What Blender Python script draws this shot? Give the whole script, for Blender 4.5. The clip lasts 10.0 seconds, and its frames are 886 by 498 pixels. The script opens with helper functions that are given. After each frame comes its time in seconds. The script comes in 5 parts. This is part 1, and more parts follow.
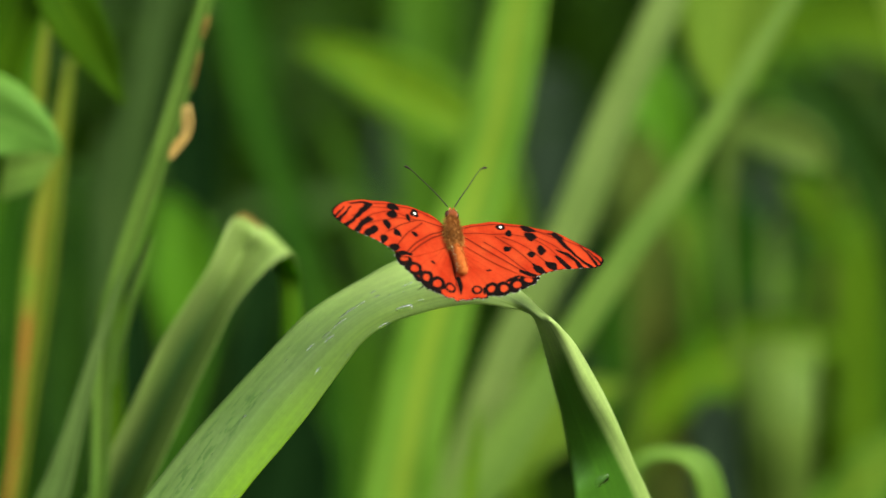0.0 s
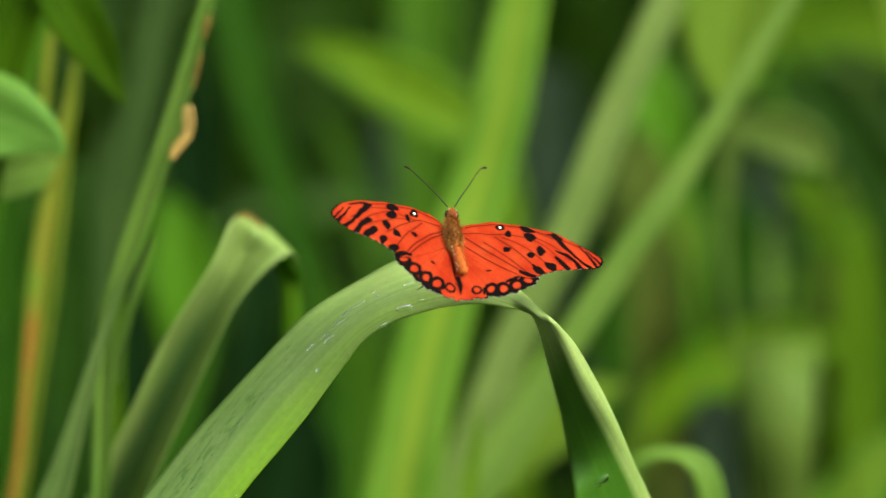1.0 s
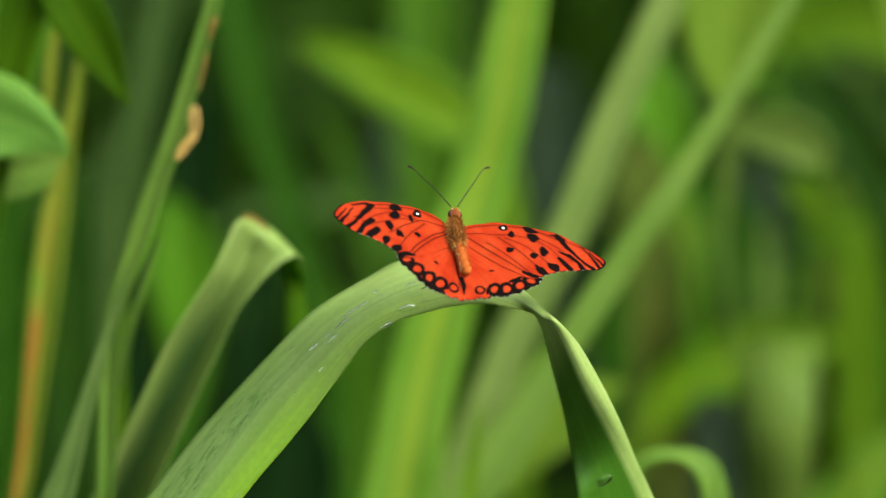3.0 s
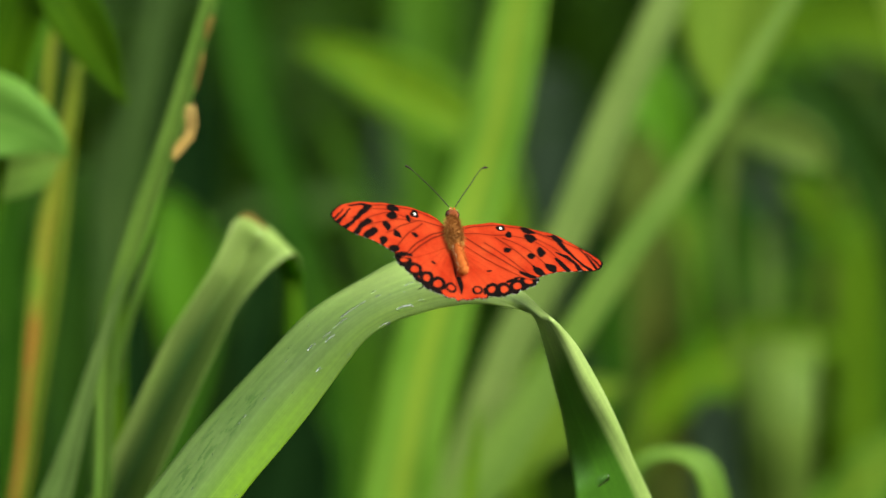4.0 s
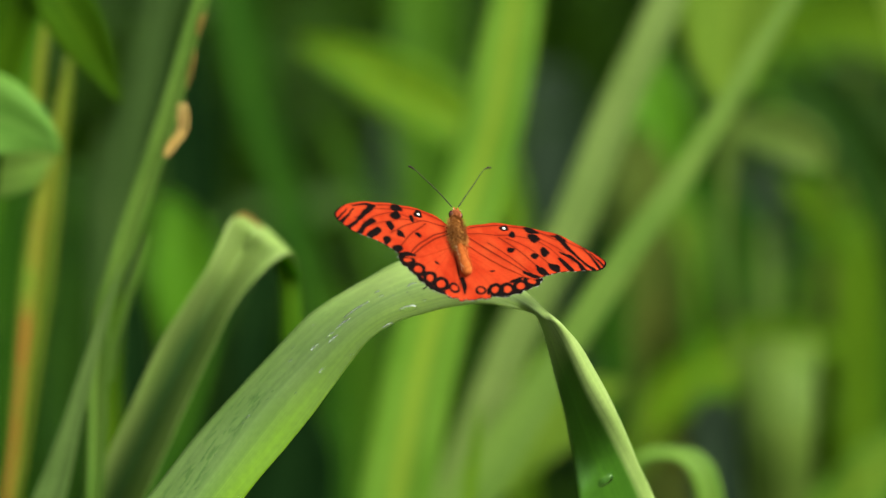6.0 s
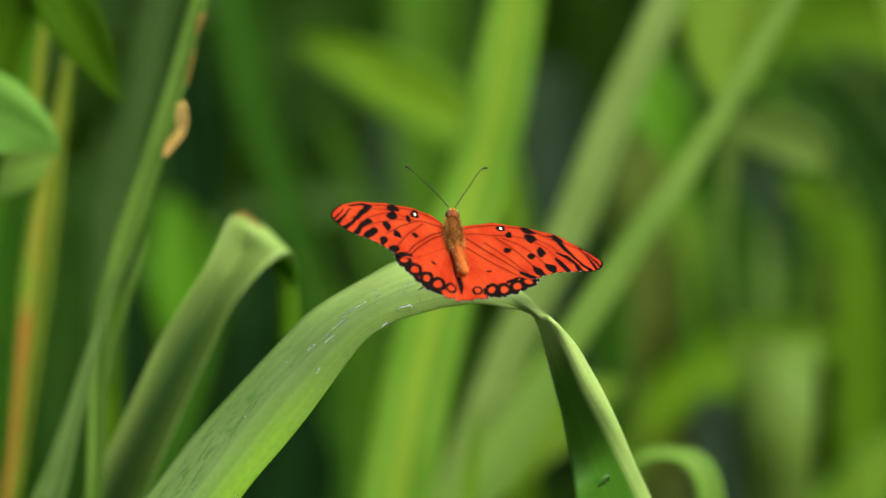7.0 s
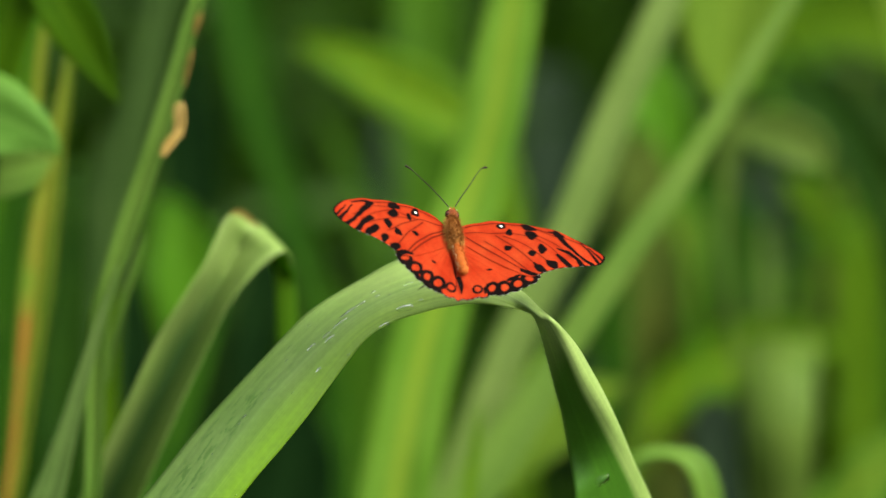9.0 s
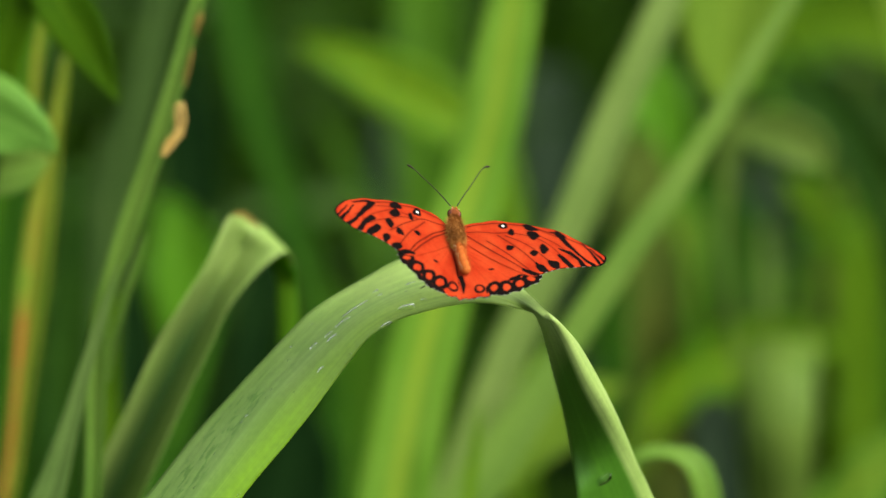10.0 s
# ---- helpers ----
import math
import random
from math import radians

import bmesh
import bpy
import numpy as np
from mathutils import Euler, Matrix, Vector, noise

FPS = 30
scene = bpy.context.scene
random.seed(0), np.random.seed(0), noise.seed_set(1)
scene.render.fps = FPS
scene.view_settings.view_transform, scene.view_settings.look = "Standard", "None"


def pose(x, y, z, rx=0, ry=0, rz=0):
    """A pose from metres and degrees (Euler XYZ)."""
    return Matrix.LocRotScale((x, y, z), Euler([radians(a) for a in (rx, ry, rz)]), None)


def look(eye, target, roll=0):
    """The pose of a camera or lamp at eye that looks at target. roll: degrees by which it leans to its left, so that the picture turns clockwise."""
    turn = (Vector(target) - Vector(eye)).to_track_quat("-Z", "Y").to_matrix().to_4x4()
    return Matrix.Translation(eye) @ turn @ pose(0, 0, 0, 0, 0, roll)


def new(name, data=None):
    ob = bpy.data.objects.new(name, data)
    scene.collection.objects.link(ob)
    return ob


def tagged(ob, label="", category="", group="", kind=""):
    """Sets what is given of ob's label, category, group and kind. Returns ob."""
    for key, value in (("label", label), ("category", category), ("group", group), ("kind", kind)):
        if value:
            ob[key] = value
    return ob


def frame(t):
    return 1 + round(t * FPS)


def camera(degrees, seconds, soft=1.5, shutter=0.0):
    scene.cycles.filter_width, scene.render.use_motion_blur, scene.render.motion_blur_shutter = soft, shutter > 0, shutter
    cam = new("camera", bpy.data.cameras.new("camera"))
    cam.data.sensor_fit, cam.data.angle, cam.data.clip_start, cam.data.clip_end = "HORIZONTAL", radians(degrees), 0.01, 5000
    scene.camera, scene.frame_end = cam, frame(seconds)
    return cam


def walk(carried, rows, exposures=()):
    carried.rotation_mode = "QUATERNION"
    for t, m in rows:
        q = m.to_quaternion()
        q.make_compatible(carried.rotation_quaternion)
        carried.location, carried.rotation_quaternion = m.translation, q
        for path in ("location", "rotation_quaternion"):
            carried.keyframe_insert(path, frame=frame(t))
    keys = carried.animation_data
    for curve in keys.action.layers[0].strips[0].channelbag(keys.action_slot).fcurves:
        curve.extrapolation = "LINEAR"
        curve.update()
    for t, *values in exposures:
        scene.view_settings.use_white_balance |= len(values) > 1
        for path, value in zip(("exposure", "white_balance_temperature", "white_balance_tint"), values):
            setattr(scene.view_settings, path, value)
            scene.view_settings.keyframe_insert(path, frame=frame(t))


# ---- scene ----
# ---- camera: a long lens on a tripod, looking a little down at the butterfly ----
EYE = (0, -1.0867, 1.0912)
AIM = (0, 0, 0.8)
cam = camera(12, 10.0, soft=1.5)
cam.data.dof.use_dof = True
cam.data.dof.focus_distance = 1.121
cam.data.dof.aperture_fstop = 6.3
walk(cam, [(0.0, look(EYE, AIM)), (10.0, look(EYE, AIM))], exposures=[(0.0, 1.25, 6900, 1), (10.0, 1.25, 6900, 1)])

# ---- light: bright overcast sky and a wide, veiled sun behind and above the camera ----
SUN_ELEVATION, SUN_TURN = 50, 117
world = bpy.data.worlds.new("sky")
scene.world = world
world.use_nodes = True
wn = world.node_tree
sky = wn.nodes.new("ShaderNodeTexSky")
sky.sky_type = "NISHITA"
sky.sun_disc = False
sky.sun_elevation = radians(SUN_ELEVATION)
sky.sun_rotation = radians(SUN_TURN)
sky.dust_density = 4.0
sky.air_density = 1.2
wn.nodes["Background"].inputs["Strength"].default_value = 0.15
veil = wn.nodes.new("ShaderNodeHueSaturation")  # thin cloud takes most of the blue out of the sky
veil.inputs["Saturation"].default_value = 0.24
wn.links.new(sky.outputs["Color"], veil.inputs["Color"])
wn.links.new(veil.outputs["Color"], wn.nodes["Background"].inputs["Color"])
sun = new("sun", bpy.data.lights.new("sun", "SUN"))
sun.data.energy = 1.75
sun.data.angle = radians(32)
sun.data.color = (1.0, 0.95, 0.86)
sun.matrix_world = look((7.0, -3.6, 10.0), (0, 0, 0.8))


# ---- materials ----
def shader(name):
    m = bpy.data.materials.new(name)
    m.use_nodes = True
    nt = m.node_tree
    return m, nt, nt.nodes["Principled BSDF"], nt.nodes["Material Output"]


def node(nt, kind, **values):
    n = nt.nodes.new(kind)
    for key, value in values.items():
        n.inputs[key].default_value = value
    return n


def ramp(nt, stops, source):
    r = nt.nodes.new("ShaderNodeValToRGB")
    while len(r.color_ramp.elements) < len(stops):
        r.color_ramp.elements.new(0.5)
    for e, (at, c) in zip(r.color_ramp.elements, stops):
        e.position, e.color = at, (*c, 1) if len(c) == 3 else c
    nt.links.new(source, r.inputs["Fac"])
    return r.outputs["Color"]


def mixed(nt, fac, a, b, blend="MIX"):
    m = nt.nodes.new("ShaderNodeMixRGB")
    m.blend_type = blend
    for key, value in (("Fac", fac), ("Color1", a), ("Color2", b)):
        if isinstance(value, (int, float)):
            m.inputs[key].default_value = value
        elif isinstance(value, tuple):
            m.inputs[key].default_value = (*value, 1)
        else:
            nt.links.new(value, m.inputs[key])
    return m.outputs["Color"]


def maths(nt, op, a, b=0.0):
    m = nt.nodes.new("ShaderNodeMath")
    m.operation = op
    for i, value in enumerate((a, b)):
        if isinstance(value, (int, float)):
            m.inputs[i].default_value = value
        else:
            nt.links.new(value, m.inputs[i])
    return m.outputs[0]


def leaf_material(name, green, pale, rib, translucent=0.35, rough=0.42, blotch=None, island=False, stripe=0.06, wet=False, wax=0.16, front=None, rib_to=None):
    """Grass leaf: long parallel veins, a midrib paler or with groove shade painted in, blotches, light shining through.
    """
    m, nt, bsdf, out = shader(name)
    uv = nt.nodes.new("ShaderNodeUVMap")
    split = nt.nodes.new("ShaderNodeSeparateXYZ")
    nt.links.new(uv.outputs["UV"], split.inputs[0])
    across = maths(nt, "ABSOLUTE", maths(nt, "SUBTRACT", split.outputs["X"], 0.5))
    mapping = node(nt, "ShaderNodeMapping", Scale=(70.0, 1.2, 1.0))
    nt.links.new(uv.outputs["UV"], mapping.inputs["Vector"])
    veins = node(nt, "ShaderNodeTexNoise", Scale=1.0, Detail=2.0)
    nt.links.new(mapping.outputs["Vector"], veins.inputs["Vector"])
    place = nt.nodes.new("ShaderNodeTexCoord")
    wide = node(nt, "ShaderNodeTexNoise", Scale=38.0, Detail=3.0)
    nt.links.new(place.outputs["Object"], wide.inputs["Vector"])
    fine = node(nt, "ShaderNodeTexNoise", Scale=700.0, Detail=2.0)
    nt.links.new(place.outputs["Object"], fine.inputs["Vector"])
    colour = mixed(nt, ramp(nt, [(0.3, (0, 0, 0)), (0.72, (1, 1, 1))], wide.outputs["Fac"]), green, pale)
    if front:  # front half painted paler for the light on it, yellower towards the foot
        half = ramp(nt, [(0.52, (0, 0, 0)), (0.84, (1, 1, 1))], split.outputs["X"])
        foot = ramp(nt, [(0.13, (1, 1, 1)), (0.29, (0, 0, 0))], maths(nt, "MULTIPLY", split.outputs["Y"], 0.25))
        fold = ramp(nt, [(0.36, (1, 1, 1)), (0.40, (0, 0, 0))], maths(nt, "MULTIPLY", split.outputs["Y"], 0.25))
        tint = mixed(nt, foot, (0.34, 0.52, 0.085), front)
        colour = mixed(nt, foot, colour, mixed(nt, 0.6, colour, (0.10, 0.23, 0.03)))
        colour = mixed(nt, mixed(nt, 1.0, half, fold, "MULTIPLY"), colour, mixed(nt, 0.85, colour, tint))
        under = ramp(nt, [(0.48, (0, 0, 0)), (0.54, (1, 1, 1))], split.outputs["X"])  # shade on the face past the fold, put in as a deeper green
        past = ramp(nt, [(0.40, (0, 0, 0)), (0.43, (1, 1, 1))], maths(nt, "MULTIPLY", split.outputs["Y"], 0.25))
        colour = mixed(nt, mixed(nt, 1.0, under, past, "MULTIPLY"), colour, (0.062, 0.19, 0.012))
    bands = node(nt, "ShaderNodeMapping", Scale=(16.0, 0.35, 1.0))
    nt.links.new(uv.outputs["UV"], bands.inputs["Vector"])
    broad = node(nt, "ShaderNodeTexNoise", Scale=1.0, Detail=3.0)
    nt.links.new(bands.outputs["Vector"], broad.inputs["Vector"])
    colour = mixed(nt, 0.34 if wet else 0.20, colour, ramp(nt, [(0.35, (0.45, 0.5, 0.45)), (0.62, (1, 1, 1))], broad.outputs["Fac"]), "MULTIPLY")
    colour = mixed(nt, 0.17 if wet else 0.30, colour, ramp(nt, [(0.3, (0.25, 0.25, 0.25)), (0.7, (1, 1, 1))], veins.outputs["Fac"]), "MULTIPLY")
    colour = mixed(nt, 0.14, colour, fine.outputs["Fac"], "OVERLAY")
    if blotch:  # withering from one edge
        rust = mixed(nt, 1.0, ramp(nt, [(0.36, (0, 0, 0)), (0.52, (1, 1, 1))], wide.outputs["Fac"]), ramp(nt, [(0.06, (0, 0, 0)), (0.16, (1, 1, 1)), (0.32, (1, 1, 1)), (0.46, (0, 0, 0))], split.outputs["X"]), "MULTIPLY")
        height = nt.nodes.new("ShaderNodeSeparateXYZ")
        nt.links.new(place.outputs["Object"], height.inputs[0])
        rust = mixed(nt, 1.0, rust, ramp(nt, [(0.715, (1, 1, 1)), (0.755, (0.12, 0.12, 0.12))], height.outputs["Z"]), "MULTIPLY")
        colour = mixed(nt, rust, colour, blotch)
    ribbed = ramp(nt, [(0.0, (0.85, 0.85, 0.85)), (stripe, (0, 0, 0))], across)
    if rib_to:  # midrib colour, the bent leaf's channel shade, gives out towards the tip
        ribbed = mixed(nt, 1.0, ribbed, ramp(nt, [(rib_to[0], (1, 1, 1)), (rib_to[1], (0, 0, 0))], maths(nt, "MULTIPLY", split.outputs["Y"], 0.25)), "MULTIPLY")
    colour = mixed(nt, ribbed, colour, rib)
    if wet:  # damp patches along the back half
        film = node(nt, "ShaderNodeMapping", Scale=(13.0, 10.0, 1.0))
        nt.links.new(uv.outputs["UV"], film.inputs["Vector"])
        spots = node(nt, "ShaderNodeTexNoise", Scale=1.6, Detail=3.0, Distortion=0.6)
        nt.links.new(film.outputs["Vector"], spots.inputs["Vector"])
        zone = ramp(nt, [(0.08, (0, 0, 0)), (0.2, (1, 1, 1)), (0.42, (1, 1, 1)), (0.5, (0, 0, 0))], split.outputs["X"])
        reach = ramp(nt, [(0.15, (1, 1, 1)), (0.2, (0.3, 0.3, 0.3)), (0.3, (0, 0, 0))], maths(nt, "MULTIPLY", split.outputs["Y"], 0.25))
        zone = mixed(nt, 1.0, zone, reach, "MULTIPLY")
        damp = mixed(nt, 1.0, ramp(nt, [(0.53, (0, 0, 0)), (0.60, (0.7, 0.7, 0.7))], spots.outputs["Fac"]), zone, "MULTIPLY")
        colour = mixed(nt, damp, colour, mixed(nt, 1.0, colour, (0.42, 0.60, 0.30), "MULTIPLY"))
    if island:
        source = nt.nodes.new("ShaderNodeNewGeometry").outputs["Random Per Island"]
    else:
        source = nt.nodes.new("ShaderNodeObjectInfo").outputs["Random"]
    colour = mixed(nt, 0.35, colour, ramp(nt, [(0.0, (0.55, 0.6, 0.6)), (1.0, (1.0, 1.0, 0.9))], source), "MULTIPLY")
    nt.links.new(colour, bsdf.inputs["Base Color"])
    bsdf.inputs["Roughness"].default_value = rough
    bsdf.inputs["Specular IOR Level"].default_value = wax
    bump = node(nt, "ShaderNodeBump", Strength=0.2 if wet else 0.35, Distance=0.0004)
    nt.links.new(veins.outputs["Fac"], bump.inputs["Height"])
    nt.links.new(bump.outputs["Normal"], bsdf.inputs["Normal"])
    thin = nt.nodes.new("ShaderNodeBsdfTranslucent")
    nt.links.new(mixed(nt, 1.0, colour, (1.0, 1.0, 0.45), "MULTIPLY"), thin.inputs["Color"])
    mix = nt.nodes.new("ShaderNodeMixShader")
    mix.inputs["Fac"].default_value = translucent
    nt.links.new(bsdf.outputs[0], mix.inputs[1])
    nt.links.new(thin.outputs[0], mix.inputs[2])
    nt.links.new(mix.outputs[0], out.inputs["Surface"])
    return m


def plain_material(name, a, b, scale=300.0, rough=0.6, bump=0.3, depth=0.0002, spec=0.5):
    m, nt, bsdf, out = shader(name)
    place = nt.nodes.new("ShaderNodeTexCoord")
    n = node(nt, "ShaderNodeTexNoise", Scale=scale, Detail=4.0)
    nt.links.new(place.outputs["Object"], n.inputs["Vector"])
    w = node(nt, "ShaderNodeTexNoise", Scale=scale * 0.2, Detail=2.0)
    nt.links.new(place.outputs["Object"], w.inputs["Vector"])
    fac = mixed(nt, 0.5, n.outputs["Fac"], w.outputs["Fac"])
    nt.links.new(ramp(nt, [(0.35, a), (0.65, b)], fac), bsdf.inputs["Base Color"])
    bsdf.inputs["Roughness"].default_value = rough
    bsdf.inputs["Specular IOR Level"].default_value = spec
    b_ = node(nt, "ShaderNodeBump", Strength=bump, Distance=depth)
    nt.links.new(n.outputs["Fac"], b_.inputs["Height"])
    nt.links.new(b_.outputs["Normal"], bsdf.inputs["Normal"])
    return m


def wing_material():
    """Orange scales; the pattern attribute holds black marks with painted shade, white dots and dark veins."""
    m, nt, bsdf, out = shader("wing_scales")
    attr = nt.nodes.new("ShaderNodeAttribute")
    attr.attribute_name = "pattern"
    rgb = nt.nodes.new("ShaderNodeSeparateColor")
    nt.links.new(attr.outputs["Color"], rgb.inputs["Color"])
    place = nt.nodes.new("ShaderNodeTexCoord")
    wide = node(nt, "ShaderNodeTexNoise", Scale=160.0, Detail=3.0)
    fine = node(nt, "ShaderNodeTexNoise", Scale=2600.0, Detail=2.0)
    for n in (wide, fine):
        nt.links.new(place.outputs["Object"], n.inputs["Vector"])
    colour = ramp(nt, [(0.3, (0.25, 0.017, 0.006)), (0.5, (0.31, 0.030, 0.010)), (0.75, (0.35, 0.045, 0.014))], wide.outputs["Fac"])
    colour = mixed(nt, 0.25, colour, fine.outputs["Fac"], "OVERLAY")
    colour = mixed(nt, rgb.outputs["Blue"], colour, (0.085, 0.008, 0.004))
    colour = mixed(nt, rgb.outputs["Red"], colour, (0.006, 0.004, 0.004))
    colour = mixed(nt, rgb.outputs["Green"], colour, (0.85, 0.83, 0.80))
    nt.links.new(colour, bsdf.inputs["Base Color"])
    bsdf.inputs["Roughness"].default_value = 0.8
    bsdf.inputs["Specular IOR Level"].default_value = 0.0
    bump = node(nt, "ShaderNodeBump", Strength=0.25, Distance=0.00008)
    nt.links.new(fine.outputs["Fac"], bump.inputs["Height"])
    nt.links.new(bump.outputs["Normal"], bsdf.inputs["Normal"])
    thin = nt.nodes.new("ShaderNodeBsdfTranslucent")
    nt.links.new(colour, thin.inputs["Color"])
    mix = nt.nodes.new("ShaderNodeMixShader")
    mix.inputs["Fac"].default_value = 0.15
    nt.links.new(bsdf.outputs[0], mix.inputs[1])
    nt.links.new(thin.outputs[0], mix.inputs[2])
    nt.links.new(mix.outputs[0], out.inputs["Surface"])
    return m


def water_material():
    """Clear water that bends the light."""
    m, nt, bsdf, out = shader("water_drop")
    bsdf.inputs["Base Color"].default_value = (0.97, 1.0, 0.97, 1)
    bsdf.inputs["Transmission Weight"].default_value = 1.0
    bsdf.inputs["IOR"].default_value = 1.333
    bsdf.inputs["Roughness"].default_value = 0.14
    bsdf.inputs["Specular IOR Level"].default_value = 0.06
    return m


# the thin midrib line is dark for the shadow in its groove
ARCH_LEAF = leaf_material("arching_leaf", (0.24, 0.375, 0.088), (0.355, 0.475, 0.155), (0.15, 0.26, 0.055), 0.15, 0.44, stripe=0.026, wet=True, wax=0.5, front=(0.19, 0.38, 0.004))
# wide dark midrib: shade in the leaf's channel, put into the colour
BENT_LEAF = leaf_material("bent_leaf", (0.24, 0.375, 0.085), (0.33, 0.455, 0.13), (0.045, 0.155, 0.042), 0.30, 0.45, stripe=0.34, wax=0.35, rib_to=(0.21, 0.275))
FRESH = leaf_material("fresh_blade", (0.135, 0.305, 0.024), (0.18, 0.355, 0.038), (0.275, 0.385, 0.035), 0.42, 0.55, stripe=0.18, wax=0.08)
PALE = leaf_material("pale_blade", (0.175, 0.28, 0.060), (0.235, 0.345, 0.086), (0.27, 0.375, 0.096), 0.30, 0.5)
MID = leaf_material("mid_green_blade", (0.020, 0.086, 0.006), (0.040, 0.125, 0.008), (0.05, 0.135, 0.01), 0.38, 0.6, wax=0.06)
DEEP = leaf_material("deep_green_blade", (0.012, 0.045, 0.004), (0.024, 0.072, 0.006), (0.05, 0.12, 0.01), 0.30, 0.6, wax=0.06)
GRASSY = leaf_material("grassy_blade", (0.055, 0.17, 0.005), (0.09, 0.22, 0.007), (0.10, 0.23, 0.01), 0.4, 0.55)
OLIVE = leaf_material("olive_blade", (0.085, 0.135, 0.020), (0.12, 0.17, 0.028), (0.13, 0.18, 0.03), 0.35, 0.6, wax=0.06)
LUSH = leaf_material("lush_blade", (0.08, 0.25, 0.006), (0.12, 0.32, 0.010), (0.14, 0.32, 0.015), 0.42, 0.55)
SOFT = leaf_material("soft_green_blade", (0.145, 0.27, 0.042), (0.20, 0.33, 0.060), (0.19, 0.325, 0.056), 0.30, 0.5, wax=0.1)
DUSK = leaf_material("dusky_blade", (0.105, 0.19, 0.028), (0.15, 0.235, 0.04), (0.16, 0.24, 0.042), 0.3, 0.55, wax=0.1)
YELLOW = leaf_material("yellow_green_blade", (0.115, 0.28, 0.008), (0.17, 0.34, 0.010), (0.34, 0.42, 0.02), 0.45, 0.55)
MELLOW = leaf_material("mellow_blade", (0.155, 0.285, 0.026), (0.20, 0.335, 0.034), (0.22, 0.35, 0.04), 0.45, 0.55, wax=0.08)
# slate carries the bluish dark of shaded gaps in its colour
SLATE = leaf_material("slate_shade_blade", (0.012, 0.030, 0.013), (0.022, 0.046, 0.020), (0.03, 0.058, 0.024), 0.2, 0.5, wax=0.16)
SAGE = leaf_material("sage_green_blade", (0.036, 0.080, 0.016), (0.054, 0.105, 0.022), (0.065, 0.12, 0.026), 0.3, 0.55, wax=0.1)
GREYPALE = leaf_material("grey_pale_blade", (0.085, 0.152, 0.036), (0.125, 0.205, 0.052), (0.14, 0.22, 0.06), 0.25, 0.55, wax=0.08)
CURL = leaf_material("curled_blade", (0.11, 0.235, 0.022), (0.16, 0.30, 0.04), (0.19, 0.32, 0.05), 0.35, 0.5)
DROOP = leaf_material("drooping_blade", (0.036, 0.098, 0.003), (0.055, 0.13, 0.004), (0.065, 0.14, 0.006), 0.4, 0.65, wax=0.03)
MOSS = leaf_material("moss_green_blade", (0.075, 0.175, 0.006), (0.11, 0.22, 0.008), (0.15, 0.25, 0.012), 0.4, 0.6, wax=0.06)
# near-black blades: shade of the gaps between leaves, put into the colour
GAP_SHADE = leaf_material("gap_shade_blade", (0.004, 0.017, 0.004), (0.009, 0.029, 0.006), (0.012, 0.034, 0.008), 0.15, 0.6, wax=0.02)
TIP = leaf_material("hanging_tip", (0.10, 0.26, 0.012), (0.14, 0.31, 0.018), (0.12, 0.28, 0.015), 0.6, 0.55, wax=0.08)
BROAD = leaf_material("broad_leaf", (0.125, 0.30, 0.036), (0.16, 0.34, 0.05), (0.17, 0.35, 0.06), 0.40, 0.5, wax=0.12)
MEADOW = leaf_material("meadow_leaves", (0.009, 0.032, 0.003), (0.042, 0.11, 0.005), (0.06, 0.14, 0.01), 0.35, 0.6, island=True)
STALK = leaf_material("green_stalk", (0.068, 0.145, 0.018), (0.105, 0.19, 0.030), (0.135, 0.21, 0.032), 0.15, 0.5, wax=0.1)
AGED = leaf_material("yellowing_stalk", (0.125, 0.215, 0.014), (0.185, 0.245, 0.019), (0.27, 0.265, 0.024), 0.15, 0.55, blotch=(0.26, 0.075, 0.014), stripe=0.16)
SCRAP = plain_material("withered_edge", (0.12, 0.085, 0.018), (0.24, 0.17, 0.045), 350.0, 0.85, spec=0.1)
DULL = plain_material("dull_stem", (0.055, 0.070, 0.010), (0.09, 0.10, 0.016), 250.0, 0.85, spec=0.05)
HUSK = plain_material("dry_husk", (0.28, 0.165, 0.04), (0.46, 0.33, 0.11), 400.0, 0.75, 0.6, 0.0005, spec=0.15)
SOIL = plain_material("soil", (0.010, 0.013, 0.006), (0.03, 0.035, 0.015), 30.0, 0.95, 0.8, 0.01, 0.1)
WING = wing_material()
WATER = water_material()
FUR = plain_material("brown_fur", (0.11, 0.040, 0.009), (0.34, 0.135, 0.028), 300.0, 0.85, spec=0.12)
BELLY = plain_material("orange_fur", (0.24, 0.052, 0.009), (0.42, 0.11, 0.02), 700.0, 0.8, 0.5, spec=0.12)
HEAD_FUR = plain_material("reddish_fur", (0.10, 0.024, 0.007), (0.28, 0.075, 0.02), 600.0, 0.8, spec=0.15)
TAN_FUR = plain_material("tan_fur", (0.24, 0.095, 0.022), (0.42, 0.21, 0.055), 500.0, 0.85, spec=0.1)
CREAM = plain_material("cream_scales", (0.40, 0.28, 0.15), (0.60, 0.48, 0.30), 900.0, 0.7)
EYE_DARK = plain_material("eye", (0.03, 0.008, 0.004), (0.09, 0.02, 0.008), 900.0, 0.2, 0.05, spec=0.4)
BLACKISH = plain_material("dark_chitin", (0.012, 0.009, 0.006), (0.03, 0.02, 0.012), 900.0, 0.6, spec=0.15)


